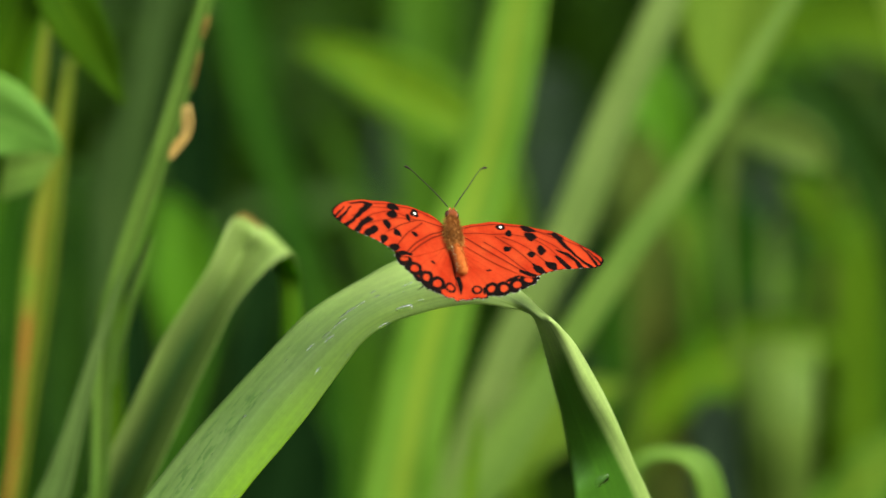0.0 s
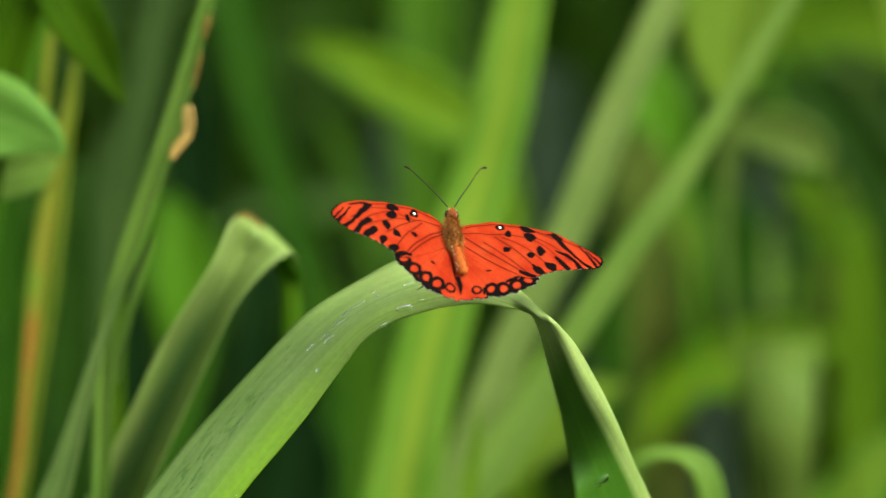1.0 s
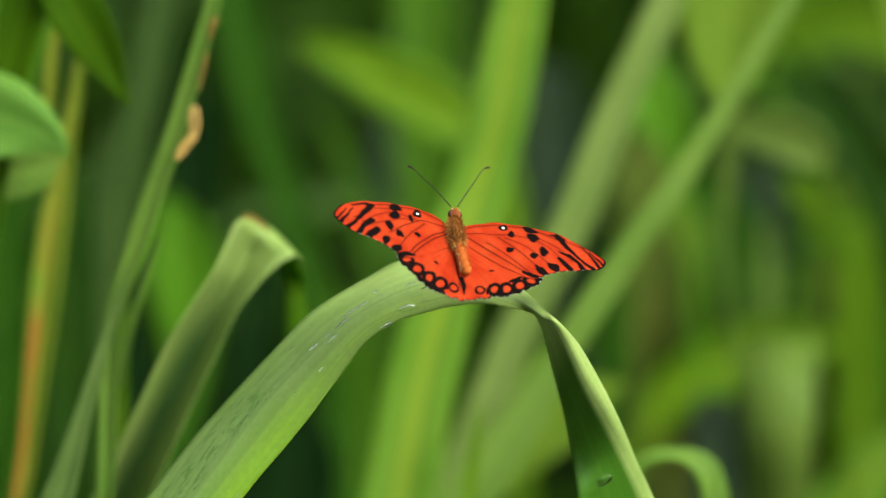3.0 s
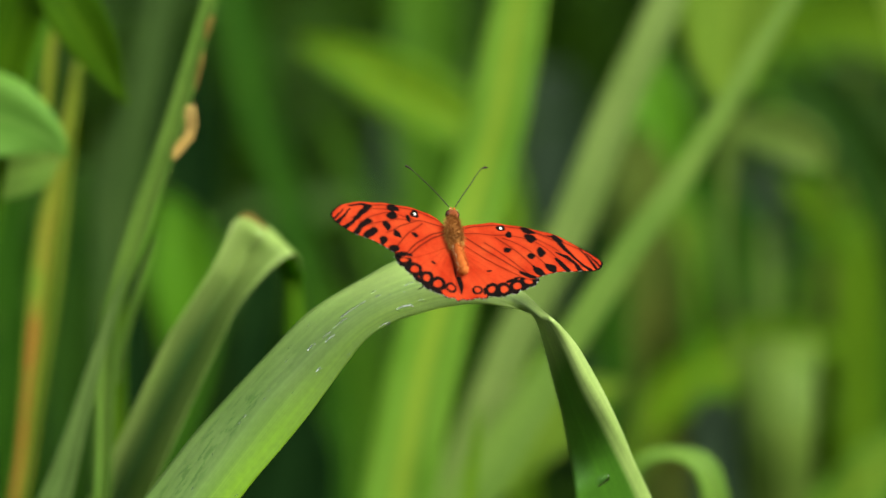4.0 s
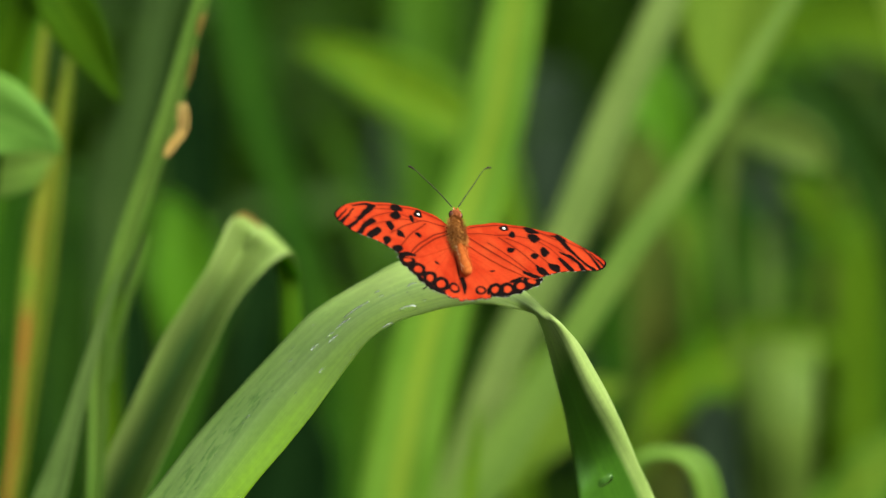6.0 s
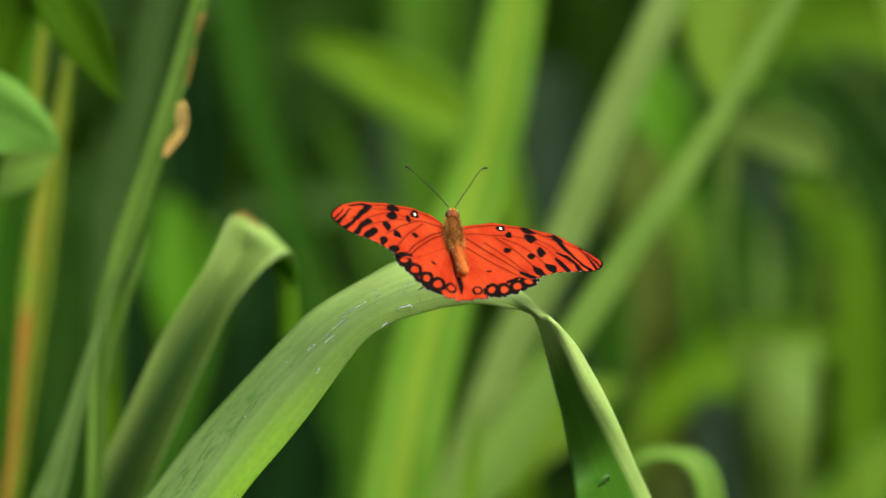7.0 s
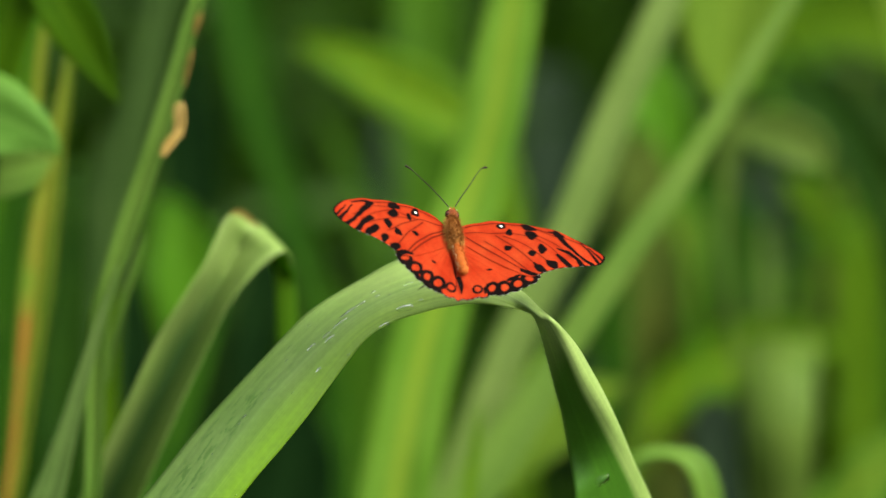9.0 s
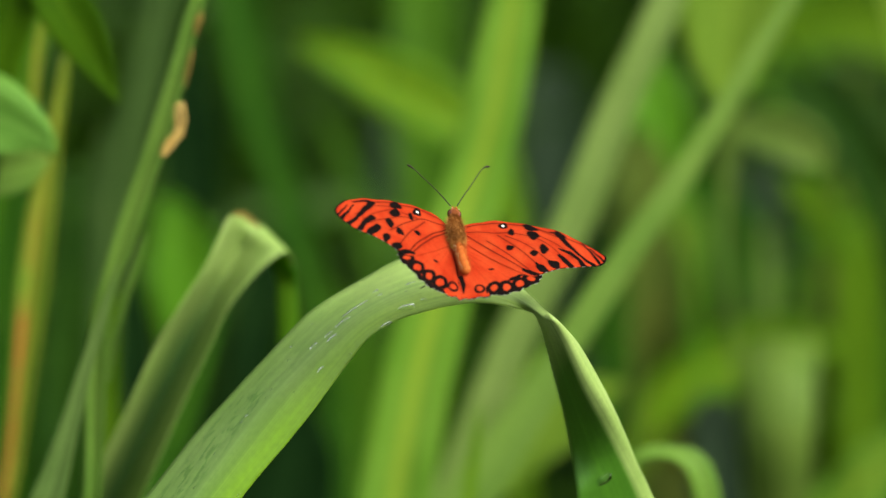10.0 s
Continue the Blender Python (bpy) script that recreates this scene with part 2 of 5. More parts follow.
# ---- building blocks ----
def part(name, mesh, material, parent=None, label=""):
    if isinstance(mesh, bmesh.types.BMesh):
        bm, mesh = mesh, bpy.data.meshes.new(name)
        bm.to_mesh(mesh)
        bm.free()
    for p in mesh.polygons:
        p.use_smooth = True
    mesh.materials.append(material)
    ob = new(name, mesh)
    ob.parent = parent
    if label:
        tagged(ob, label)
    return ob


def curve_points(points, steps):
    """Centripetal Catmull-Rom through points of any dimension."""
    p = np.array(points, float)
    p = np.vstack([2 * p[0] - p[1], p, 2 * p[-1] - p[-2]])
    k = np.concatenate([[0], np.cumsum(np.sqrt(np.linalg.norm(np.diff(p[:, :3], axis=0), axis=1)) + 1e-6)])
    rows = []
    for i in range(1, len(p) - 2):
        p0, p1, p2, p3 = p[i - 1:i + 3]
        t0, t1, t2, t3 = k[i - 1:i + 3]
        for t in np.linspace(t1, t2, steps, endpoint=False):
            a = (t1 - t) / (t1 - t0) * p0 + (t - t0) / (t1 - t0) * p1
            b = (t2 - t) / (t2 - t1) * p1 + (t - t1) / (t2 - t1) * p2
            c = (t3 - t) / (t3 - t2) * p2 + (t - t2) / (t3 - t2) * p3
            d = (t2 - t) / (t2 - t0) * a + (t - t0) / (t2 - t0) * b
            e = (t3 - t) / (t3 - t1) * b + (t - t1) / (t3 - t1) * c
            rows.append((t2 - t) / (t2 - t1) * d + (t - t1) / (t2 - t1) * e)
    rows.append(p[-2])
    return np.array(rows)


def sheet(name, grid, uvs, closed=False):
    """A quad mesh from a grid of points with UVs."""
    r, c = len(grid), len(grid[0])
    mesh = bpy.data.meshes.new(name)
    faces = []
    for i in range(r - 1):
        for j in range(c if closed else c - 1):
            k = (j + 1) % c
            faces.append((i * c + j, i * c + k, (i + 1) * c + k, (i + 1) * c + j))
    mesh.from_pydata([tuple(v) for row in grid for v in row], [], faces)
    layer = mesh.uv_layers.new(name="UVMap")
    flat = [uv for row in uvs for uv in row]
    for loop in mesh.loops:
        layer.data[loop.index].uv = flat[loop.vertex_index]
    mesh.update()
    return mesh


FACING = Vector((0, -0.966, 0.259))


def blade_grid(spine, widths, roll=0.0, fold=0.25, columns=9, steps=10, wave=0.0, seed=0):
    """A leaf blade along a spine: width, roll about its length, and a fold along the midrib."""
    rolls = roll if isinstance(roll, (list, tuple)) else [roll] * len(spine)
    rows = curve_points([(*p, w, r) for p, w, r in zip(spine, widths, rolls)], steps)
    grid, uvs, length = [], [], 0.0
    for i, row in enumerate(rows):
        here = Vector(row[:3])
        along = Vector(rows[min(i + 1, len(rows) - 1)][:3]) - Vector(rows[max(i - 1, 0)][:3])
        if i:
            length += (here - Vector(rows[i - 1][:3])).length
        along.normalize()
        side = along.cross(FACING).normalized()
        side.rotate(Matrix.Rotation(radians(row[4]), 3, along))
        out = side.cross(along)
        half = max(row[3], 0.0002) / 2
        line, uv = [], []
        for j in range(columns):
            u = 2 * j / (columns - 1) - 1
            ripple = wave * half * abs(u) ** 2 * noise.noise((length * 30 + seed * 7, u * 1.5, seed))
            line.append(here + side * (u * half) + out * (fold * half * (abs(u) ** 1.3) + ripple))
            uv.append((j / (columns - 1), length * 10))
        grid.append(line)
        uvs.append(uv)
    return grid, uvs


def thick(ob, amount):
    mod = ob.modifiers.new("thickness", "SOLIDIFY")
    mod.thickness, mod.offset = amount, 0
    return ob


def tube_grid(spine, radii, around=10, steps=8):
    rows = curve_points([(*p, r) for p, r in zip(spine, radii)], steps)
    grid, uvs, length = [], [], 0.0
    ref = Vector((0.31, 0.9, 0.2)).normalized()
    for i, row in enumerate(rows):
        here = Vector(row[:3])
        along = (Vector(rows[min(i + 1, len(rows) - 1)][:3]) - Vector(rows[max(i - 1, 0)][:3])).normalized()
        a = along.cross(ref).normalized()
        b = along.cross(a)
        if i:
            length += (here - Vector(rows[i - 1][:3])).length
        grid.append([here + (a * math.cos(w) + b * math.sin(w)) * max(row[3], 1e-5) for w in (2 * math.pi * j / around for j in range(around))])
        uvs.append([(j / around, length * 10) for j in range(around)])
    return grid, uvs


def tube(name, spine, radii, material, parent, label="", around=10, steps=8):
    ob = part(name, sheet(name, *tube_grid(spine, radii, around, steps), closed=True), material, parent, label)
    bm = bmesh.new()
    bm.from_mesh(ob.data)
    bmesh.ops.holes_fill(bm, edges=[e for e in bm.edges if e.is_boundary])
    bm.to_mesh(ob.data)
    bm.free()
    return ob


def rooted(name, base, label, category, group=""):
    """An empty at the foot of a plant."""
    ob = new(name)
    ob.location = base
    ob.empty_display_size = 0.02
    return tagged(ob, label, category, group)


def local(points, base):
    return [tuple(a - b for a, b in zip(p, base)) for p in points]


def grass_blade(spine, widths, material, label, roll=0.0, fold=0.25, base_drift=(0.0, 0.03), wave=0.15, group="blades behind the butterfly", grows=None):
    """One long blade whose sheath stands on the ground. The spine runs from its foot upwards, above the foot."""
    first = spine[0]
    base = grows or (first[0] + base_drift[0], first[1] + base_drift[1], 0.0)
    plant = rooted("grass_plant", base, label, "grass plant", group)
    rolls = roll if isinstance(roll, (list, tuple)) else [roll] * len(spine)
    low = tuple(b + (f_ - b) * 0.45 for b, f_ in zip(base, first))
    grid = blade_grid(local([(base[0], base[1], base[2] - 0.01), low, *spine], base), [widths[0] * 0.35, widths[0] * 0.7, *widths], [rolls[0], rolls[0], *rolls], fold, wave=wave, seed=len(bpy.data.objects))
    blade = part("blade", sheet("blade", *grid), material, plant)
    thick(blade, 0.0005)
    tube("sheath", local([(base[0], base[1], base[2] - 0.02), tuple(b + (l - b) * 0.5 for b, l in zip(base, low)), low], base), [0.004, 0.0035, 0.001], STALK, plant)
    return plant


# ---- ground ----
def build_ground():
    side, n = 60.0, 40
    bm = bmesh.new()
    bmesh.ops.create_grid(bm, x_segments=n, y_segments=n, size=side)
    for v in bm.verts:
        v.co.z = 0.015 * noise.noise(v.co * 0.7) - 0.012
    tagged(part("ground", bm, SOIL), "dark damp soil under tall grass", "ground", kind="structure")


# ---- tall meadow behind, past the near blades ----
def build_meadow():
    rng = random.Random(7)
    verts, faces, uvs = [], [], []
    for k in range(13000):
        tall = 1.0
        y = rng.uniform(0.95, 6.5) if k % 3 else rng.uniform(0.95, 2.6)
        x = rng.uniform(-1, 1) * (0.35 + 0.22 * y)
        if k >= 2600:  # unseen grass added all round, leaving the trodden spot where the camera stands and its view
            x, y = rng.uniform(-4, 4), rng.uniform(-4, 7)
            if (abs(x) < 0.55 and -1.6 < y < 1.2) or (y > 0.9 and abs(x) < 0.35 + 0.22 * y) or math.hypot(x, y + 1.1) < 0.6:
                continue
            # raised, most on the left, to keep sky light off the folded leaf
            tall = 2.1 if x < 0 else 1.5
        h = rng.uniform(0.25, 0.75) * (0.8 if y < 2 else 1.0) * tall
        w = rng.uniform(0.008, 0.028) * (1.5 if k >= 2600 else 1.0)
        lean = Vector((rng.gauss(0, 0.35), rng.gauss(-0.1, 0.3), 0)) * h
        spine = [(x, y, -0.01), (x + lean.x * 0.15, y + lean.y * 0.15, h * 0.5), (x + lean.x * 0.55, y + lean.y * 0.5, h * 0.92), (x + lean.x * 1.15, y + lean.y * 1.1, h * rng.uniform(0.7, 1.08))]
        grid, uv = blade_grid(spine, [w * 0.5, w, w * 0.8, w * 0.05], rng.uniform(-60, 60), 0.3, columns=4, steps=3)
        start, cols = len(verts), 4
        for row, urow in zip(grid, uv):
            verts.extend(row)
            uvs.extend(urow)
        for i in range(len(grid) - 1):
            for j in range(cols - 1):
                a = start + i * cols + j
                faces.append((a, a + 1, a + cols + 1, a + cols))
    for k in range(3200):  # an unseen tall thicket, added behind to darken what the drops reflect
        x, y = rng.uniform(-8, 8), rng.uniform(4.9, 7.2)
        h, w = rng.uniform(2.4, 6.5), rng.uniform(0.05, 0.14)
        lean = Vector((rng.gauss(0, 0.25), rng.gauss(-0.05, 0.15), 0)) * h
        spine = [(x, y, -0.01), (x + lean.x * 0.15, y + lean.y * 0.15, h * 0.5), (x + lean.x * 0.55, y + lean.y * 0.5, h * 0.92), (x + lean.x * 1.15, y + lean.y * 1.1, h * rng.uniform(0.7, 1.0))]
        grid, uv = blade_grid(spine, [w * 0.6, w, w * 0.8, w * 0.05], rng.uniform(-50, 50), 0.3, columns=4, steps=3)
        start, cols = len(verts), 4
        for row, urow in zip(grid, uv):
            verts.extend(row)
            uvs.extend(urow)
        for i in range(len(grid) - 1):
            for j in range(cols - 1):
                a = start + i * cols + j
                faces.append((a, a + 1, a + cols + 1, a + cols))
    mesh = bpy.data.meshes.new("meadow_grass")
    mesh.from_pydata([tuple(v) for v in verts], [], faces)
    layer = mesh.uv_layers.new(name="UVMap")
    for loop in mesh.loops:
        layer.data[loop.index].uv = uvs[loop.vertex_index]
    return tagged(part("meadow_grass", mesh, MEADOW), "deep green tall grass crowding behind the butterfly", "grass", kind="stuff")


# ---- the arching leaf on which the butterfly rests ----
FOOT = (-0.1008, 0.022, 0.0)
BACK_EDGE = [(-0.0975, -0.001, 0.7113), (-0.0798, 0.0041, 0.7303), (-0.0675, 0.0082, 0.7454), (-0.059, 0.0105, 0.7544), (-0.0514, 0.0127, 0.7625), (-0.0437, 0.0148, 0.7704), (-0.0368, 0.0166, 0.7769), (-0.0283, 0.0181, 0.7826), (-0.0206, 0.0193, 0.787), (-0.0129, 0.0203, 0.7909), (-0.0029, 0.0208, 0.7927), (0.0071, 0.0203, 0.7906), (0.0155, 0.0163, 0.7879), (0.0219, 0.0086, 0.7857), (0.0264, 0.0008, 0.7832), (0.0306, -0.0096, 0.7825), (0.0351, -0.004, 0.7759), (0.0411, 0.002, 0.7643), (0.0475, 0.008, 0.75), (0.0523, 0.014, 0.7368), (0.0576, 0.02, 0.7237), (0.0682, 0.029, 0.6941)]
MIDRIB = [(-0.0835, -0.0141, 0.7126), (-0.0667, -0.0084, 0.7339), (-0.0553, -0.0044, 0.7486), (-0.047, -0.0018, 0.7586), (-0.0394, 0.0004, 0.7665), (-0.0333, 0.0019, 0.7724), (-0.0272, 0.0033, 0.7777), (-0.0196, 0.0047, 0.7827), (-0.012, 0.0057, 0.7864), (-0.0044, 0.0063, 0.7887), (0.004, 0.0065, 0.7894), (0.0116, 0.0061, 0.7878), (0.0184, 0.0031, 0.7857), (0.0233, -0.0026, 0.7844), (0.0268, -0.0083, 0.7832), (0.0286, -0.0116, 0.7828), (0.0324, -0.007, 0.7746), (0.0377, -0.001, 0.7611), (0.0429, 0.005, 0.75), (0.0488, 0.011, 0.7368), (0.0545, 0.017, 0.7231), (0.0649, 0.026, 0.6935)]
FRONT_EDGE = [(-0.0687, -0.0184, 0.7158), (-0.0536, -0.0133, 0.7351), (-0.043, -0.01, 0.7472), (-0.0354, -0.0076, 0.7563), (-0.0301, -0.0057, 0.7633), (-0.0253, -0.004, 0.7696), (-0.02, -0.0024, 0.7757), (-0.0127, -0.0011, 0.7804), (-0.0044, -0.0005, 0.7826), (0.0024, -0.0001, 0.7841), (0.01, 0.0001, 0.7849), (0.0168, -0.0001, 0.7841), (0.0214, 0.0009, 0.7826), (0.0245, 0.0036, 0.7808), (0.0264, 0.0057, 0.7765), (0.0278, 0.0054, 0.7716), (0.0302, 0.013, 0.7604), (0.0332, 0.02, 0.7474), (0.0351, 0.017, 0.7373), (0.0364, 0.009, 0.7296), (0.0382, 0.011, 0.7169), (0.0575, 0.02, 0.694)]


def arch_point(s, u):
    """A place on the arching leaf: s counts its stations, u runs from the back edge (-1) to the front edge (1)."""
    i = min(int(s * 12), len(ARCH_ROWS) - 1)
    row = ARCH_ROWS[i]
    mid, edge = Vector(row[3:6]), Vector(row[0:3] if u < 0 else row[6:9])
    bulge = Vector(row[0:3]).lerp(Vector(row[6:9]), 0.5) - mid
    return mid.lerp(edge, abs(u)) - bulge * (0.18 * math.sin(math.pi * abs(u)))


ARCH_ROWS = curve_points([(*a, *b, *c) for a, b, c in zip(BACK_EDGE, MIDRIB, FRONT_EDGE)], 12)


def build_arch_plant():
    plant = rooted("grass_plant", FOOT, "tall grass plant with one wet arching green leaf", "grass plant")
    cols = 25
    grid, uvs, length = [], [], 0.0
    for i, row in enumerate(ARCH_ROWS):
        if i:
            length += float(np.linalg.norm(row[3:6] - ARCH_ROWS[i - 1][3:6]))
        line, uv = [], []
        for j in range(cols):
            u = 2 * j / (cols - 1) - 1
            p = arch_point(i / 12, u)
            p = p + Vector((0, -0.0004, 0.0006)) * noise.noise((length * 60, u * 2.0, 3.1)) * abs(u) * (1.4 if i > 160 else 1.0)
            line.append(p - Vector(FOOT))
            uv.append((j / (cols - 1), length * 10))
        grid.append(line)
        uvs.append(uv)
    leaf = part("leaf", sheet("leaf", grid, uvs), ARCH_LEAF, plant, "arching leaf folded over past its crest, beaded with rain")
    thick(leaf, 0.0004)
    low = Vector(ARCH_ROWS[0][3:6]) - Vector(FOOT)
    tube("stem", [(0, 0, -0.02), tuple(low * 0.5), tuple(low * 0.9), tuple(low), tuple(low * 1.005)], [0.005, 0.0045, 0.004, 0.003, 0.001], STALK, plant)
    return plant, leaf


def water_drop(s, u, long, wide):
    """A flattened bead of water lying along the leaf; long and wide in millimetres."""
    here = arch_point(s, u)
    along = (arch_point(min(s + 0.2, 21), u) - arch_point(max(s - 0.2, 0), u)).normalized()
    across = (arch_point(s, min(u + 0.1, 1)) - arch_point(s, max(u - 0.1, -1))).normalized()
    up = across.cross(along).normalized()
    if up.dot(FACING) < 0:
        up = -up
    bm = bmesh.new()
    bmesh.ops.create_icosphere(bm, subdivisions=3, radius=1.0)
    seed = s * 3.3 + u
    for v in bm.verts:
        k = 1 + 0.3 * noise.noise(Vector((v.co.x * max(1.4, long / wide), v.co.y * 1.4, v.co.z)) + Vector((seed, 0, 0)))
        a, b, c = v.co.x * long / 2000 * k, v.co.y * wide / 2000 * k, min(long, wide) / 2000 * (0.5 * v.co.z * v.co.z if v.co.z > 0 else 0.3 * v.co.z)
        v.co = along * a + across * b + up * (c + 0.0001)
    drop = part("water_drop", bm, WATER)
    drop.location = here
    return tagged(drop, "clear rain drop lying on the arching leaf", "water drop", "drops on the leaf")


DROPS = [(19.2, 0.5, 3.0, 4.6), (7.70, 0.65, 4.4, 2.4), (4.30, 0.55, 4.2, 1.9), (4.95, -0.10, 3, 1.7), (6.70, 1.00, 3.6, 1.4), (6.70, -0.20, 8.5, 1.7), (6.10, -0.06, 5.5, 1.6), (5.45, 0.12, 3.6, 1.6), (8.6, -0.12, 3.0, 1.2), (7.60, -0.35, 2.2, 1.4), (7.55, -0.15, 1.8, 1.2), (5.55, -0.05, 3, 1.2)]
BEADS = [(2.50, -0.15, 1.6, 1.2), (2.35, -0.15, 1.2, 0.8), (3.25, -0.10, 1.3, 0.8), (3.05, -0.05, 1, 0.8), (5.25, 0.90, 1.2, 0.8), (8.40, -0.35, 1.2, 0.8), (8.05, -0.15, 1.4, 0.6), (1.15, -0.10, 1.2, 0.9), (3.35, 0.40, 0.8, 0.6), (1.00, 0.90, 1, 0.8)]


def build_drops():
    made = [water_drop(*d) for d in DROPS + BEADS]
    rng = random.Random(11)
    for k in range(14):
        s = rng.uniform(1.0, 8.5)
        size = rng.uniform(0.35, 0.8)
        made.append(water_drop(s, rng.uniform(-0.75, 0.02) if k % 4 else rng.uniform(0.1, 0.8), size * rng.uniform(1.2, 2.4), size))
    return made


# ---- butterfly (millimetres in its own space, y towards the head) ----
ROOT = pose(0.0027, -0.0119, 0.8057, 31.80, 13.97, 15.27)
LIFT = 4.34


def mark_ellipses(p, spots, soft=0.22, grow=0.0, rough=0.0):
    m = np.zeros(len(p))
    for cx, cy, ax, ay, bx, by in spots:
        det = ax * by - ay * bx
        dx, dy = p[:, 0] - cx, p[:, 1] - cy
        a, b = (dx * by - dy * bx) / det, (dy * ax - dx * ay) / det
        size = math.sqrt(abs(det))
        ragged = 0.07 * np.sin(3 * np.arctan2(b, a) + cx * 3) + 0.05 * np.sin(4 * np.arctan2(b, a) + cy * 2)
        d = (1 + grow / size + ragged * rough - np.hypot(a, b)) * size
        m = np.maximum(m, np.clip(d / soft + 0.5, 0, 1))
    return m


def mark_lines(p, lines, soft=0.2):
    """lines: polylines with a half width each, or several along the way, in millimetres."""
    m = np.zeros(len(p))
    for width, points in lines:
        pts = curve_points(points, 6) if len(points) > 2 else np.array(points, float)
        best = np.full(len(p), -1e9)
        for k, (a, b) in enumerate(zip(pts[:-1], pts[1:])):
            ab = b - a
            t = np.clip(((p - a) @ ab) / max(ab @ ab, 1e-9), 0, 1)
            way = (k + t) / (len(pts) - 1)
            wide = np.interp(way, np.linspace(0, 1, len(width)), width) if isinstance(width, tuple) else width
            best = np.maximum(best, wide - np.hypot(*(p - a - t[:, None] * ab).T))
        m = np.maximum(m, np.clip(best / soft + 0.5, 0, 1))
    return m


def wing_mesh(name, hub, outline, black, rings, white, bars, veins, border, lift=0.0, scallop=0.0, lace=0.0, lead=0.0):
    """A fan of fine cells from the hub to the outline, cambered, with its scale pattern as an attribute."""
    rim = curve_points(outline, 16)
    cols, rings_n = len(rim), 110
    if scallop:
        step = np.linalg.norm(np.diff(rim, axis=0, prepend=rim[:1]), axis=1).cumsum()
        wave = np.abs(np.sin(step * math.pi / 3.3)) ** 0.6 - 0.6
        reach = np.linalg.norm(rim - np.array(hub), axis=1)
        rim = np.array(hub) + (rim - np.array(hub)) * (1 + scallop * wave * (reach > 9) / reach)[:, None]
    r = np.linspace(0.02, 1, rings_n)
    flat = (np.array(hub) + (rim[None] - np.array(hub)) * r[:, None, None]).reshape(-1, 2)
    edge = np.repeat(1 - r, cols) * np.tile(np.linalg.norm(rim - np.array(hub), axis=1), rings_n)
    x, y = flat.T
    warped = flat + np.column_stack([0.09 * np.sin(1.5 * x + 1.1 * y) + 0.03 * np.sin(4.1 * y), 0.09 * np.sin(1.2 * y - 1.4 * x) + 0.03 * np.sin(3.7 * x)])
    dark = np.maximum(mark_ellipses(warped, black, 0.34, 0.08, rough=1.2), mark_lines(warped if lead else flat, [(tuple((1.78 if lead else 1.6) * w for w in width), q) for width, q in bars], 0.3))
    if border:
        at = np.tile(np.linspace(0, 1, cols), rings_n)
        for lo, hi, wide in border:
            inside = np.clip((at - lo) / 0.02, 0, 1) * np.clip((hi - at) / 0.02, 0, 1)
            dark = np.maximum(dark, np.clip((wide * inside - edge) / 0.2 + 0.5, 0, 1) * (inside > 0))
    if rings:
        dark = np.maximum(dark, mark_ellipses(warped, rings[:-1], 0.35, grow=0.92))
        dark = np.maximum(dark, mark_ellipses(flat, rings[-1:], 0.3, grow=0.5))
        dark = dark * (1 - mark_ellipses(warped, rings, 0.4, grow=-0.28))
    pale = mark_ellipses(flat, white, 0.15)
    fringe = np.clip((0.16 - edge) / 0.1, 0, 1) * (np.sin(np.tile(np.arange(cols), rings_n) * 0.55) > 0.2) * lace
    if border:
        fringe = fringe * ((at > (0.6 if lead else border[0][0])) & (at < (0.82 if lead else border[0][1])))
    pale = np.maximum(pale, fringe)
    vein = mark_lines(flat, [(w * 1.35, q) for w, q in veins], 0.3) * (0.9 if lead else 0.3)
    along = np.tile(np.linspace(0, 1, cols), rings_n)
    vein = np.maximum(vein, (lead > 0) * (0.05 + 0.05 * np.sin(x * 0.9) * np.sin(y * 1.3) + 0.28 * mark_lines(flat, [(0.1, q) for w, q in veins], 2.2)))
    vein = np.maximum(vein, lead * np.clip((0.6 - edge) / 0.6, 0, 1) * (along > 0.06) * (along < 0.84))
    z = lift + 0.22 * mark_lines(flat, veins, 1.2) * 0.5 + 0.5 * np.sin(np.clip(np.abs(flat[:, 0]) / 40, 0, 1) * math.pi) - 0.7
    z = z + 0.12 * np.sin(flat[:, 0] * 0.8 + flat[:, 1] * 0.5)
    verts = np.column_stack([flat, z]) / 1000
    mesh = bpy.data.meshes.new(name)
    idx = np.arange(rings_n * cols).reshape(rings_n, cols)
    quads = np.stack([idx[:-1, :-1], idx[1:, :-1], idx[1:, 1:], idx[:-1, 1:]], -1).reshape(-1, 4)
    mesh.from_pydata(verts.tolist(), [], quads.tolist())
    layer = mesh.color_attributes.new("pattern", "FLOAT_COLOR", "POINT")
    layer.data.foreach_set("color", np.column_stack([dark, pale, vein, np.ones(len(dark))]).astype(np.float32).ravel())
    mesh.update()
    return mesh


LEFT_FORE = [(-1.38, 5.23), (-5.19, 8.05), (-9.23, 8.69), (-13.33, 8.67), (-17.47, 8.22), (-22.45, 7.29), (-26.62, 6.19), (-30.51, 4.33), (-33.14, 2.05), (-34.5, -0.46), (-33.74, -2.71), (-31.33, -4.45), (-28.57, -5.88), (-25.44, -6.77), (-22.59, -7.34), (-19.96, -8.39), (-17.69, -9.97), (-16.18, -10.95), (-12.02, -9.89), (-6.8, -6.65), (-0.56, -2.05)]
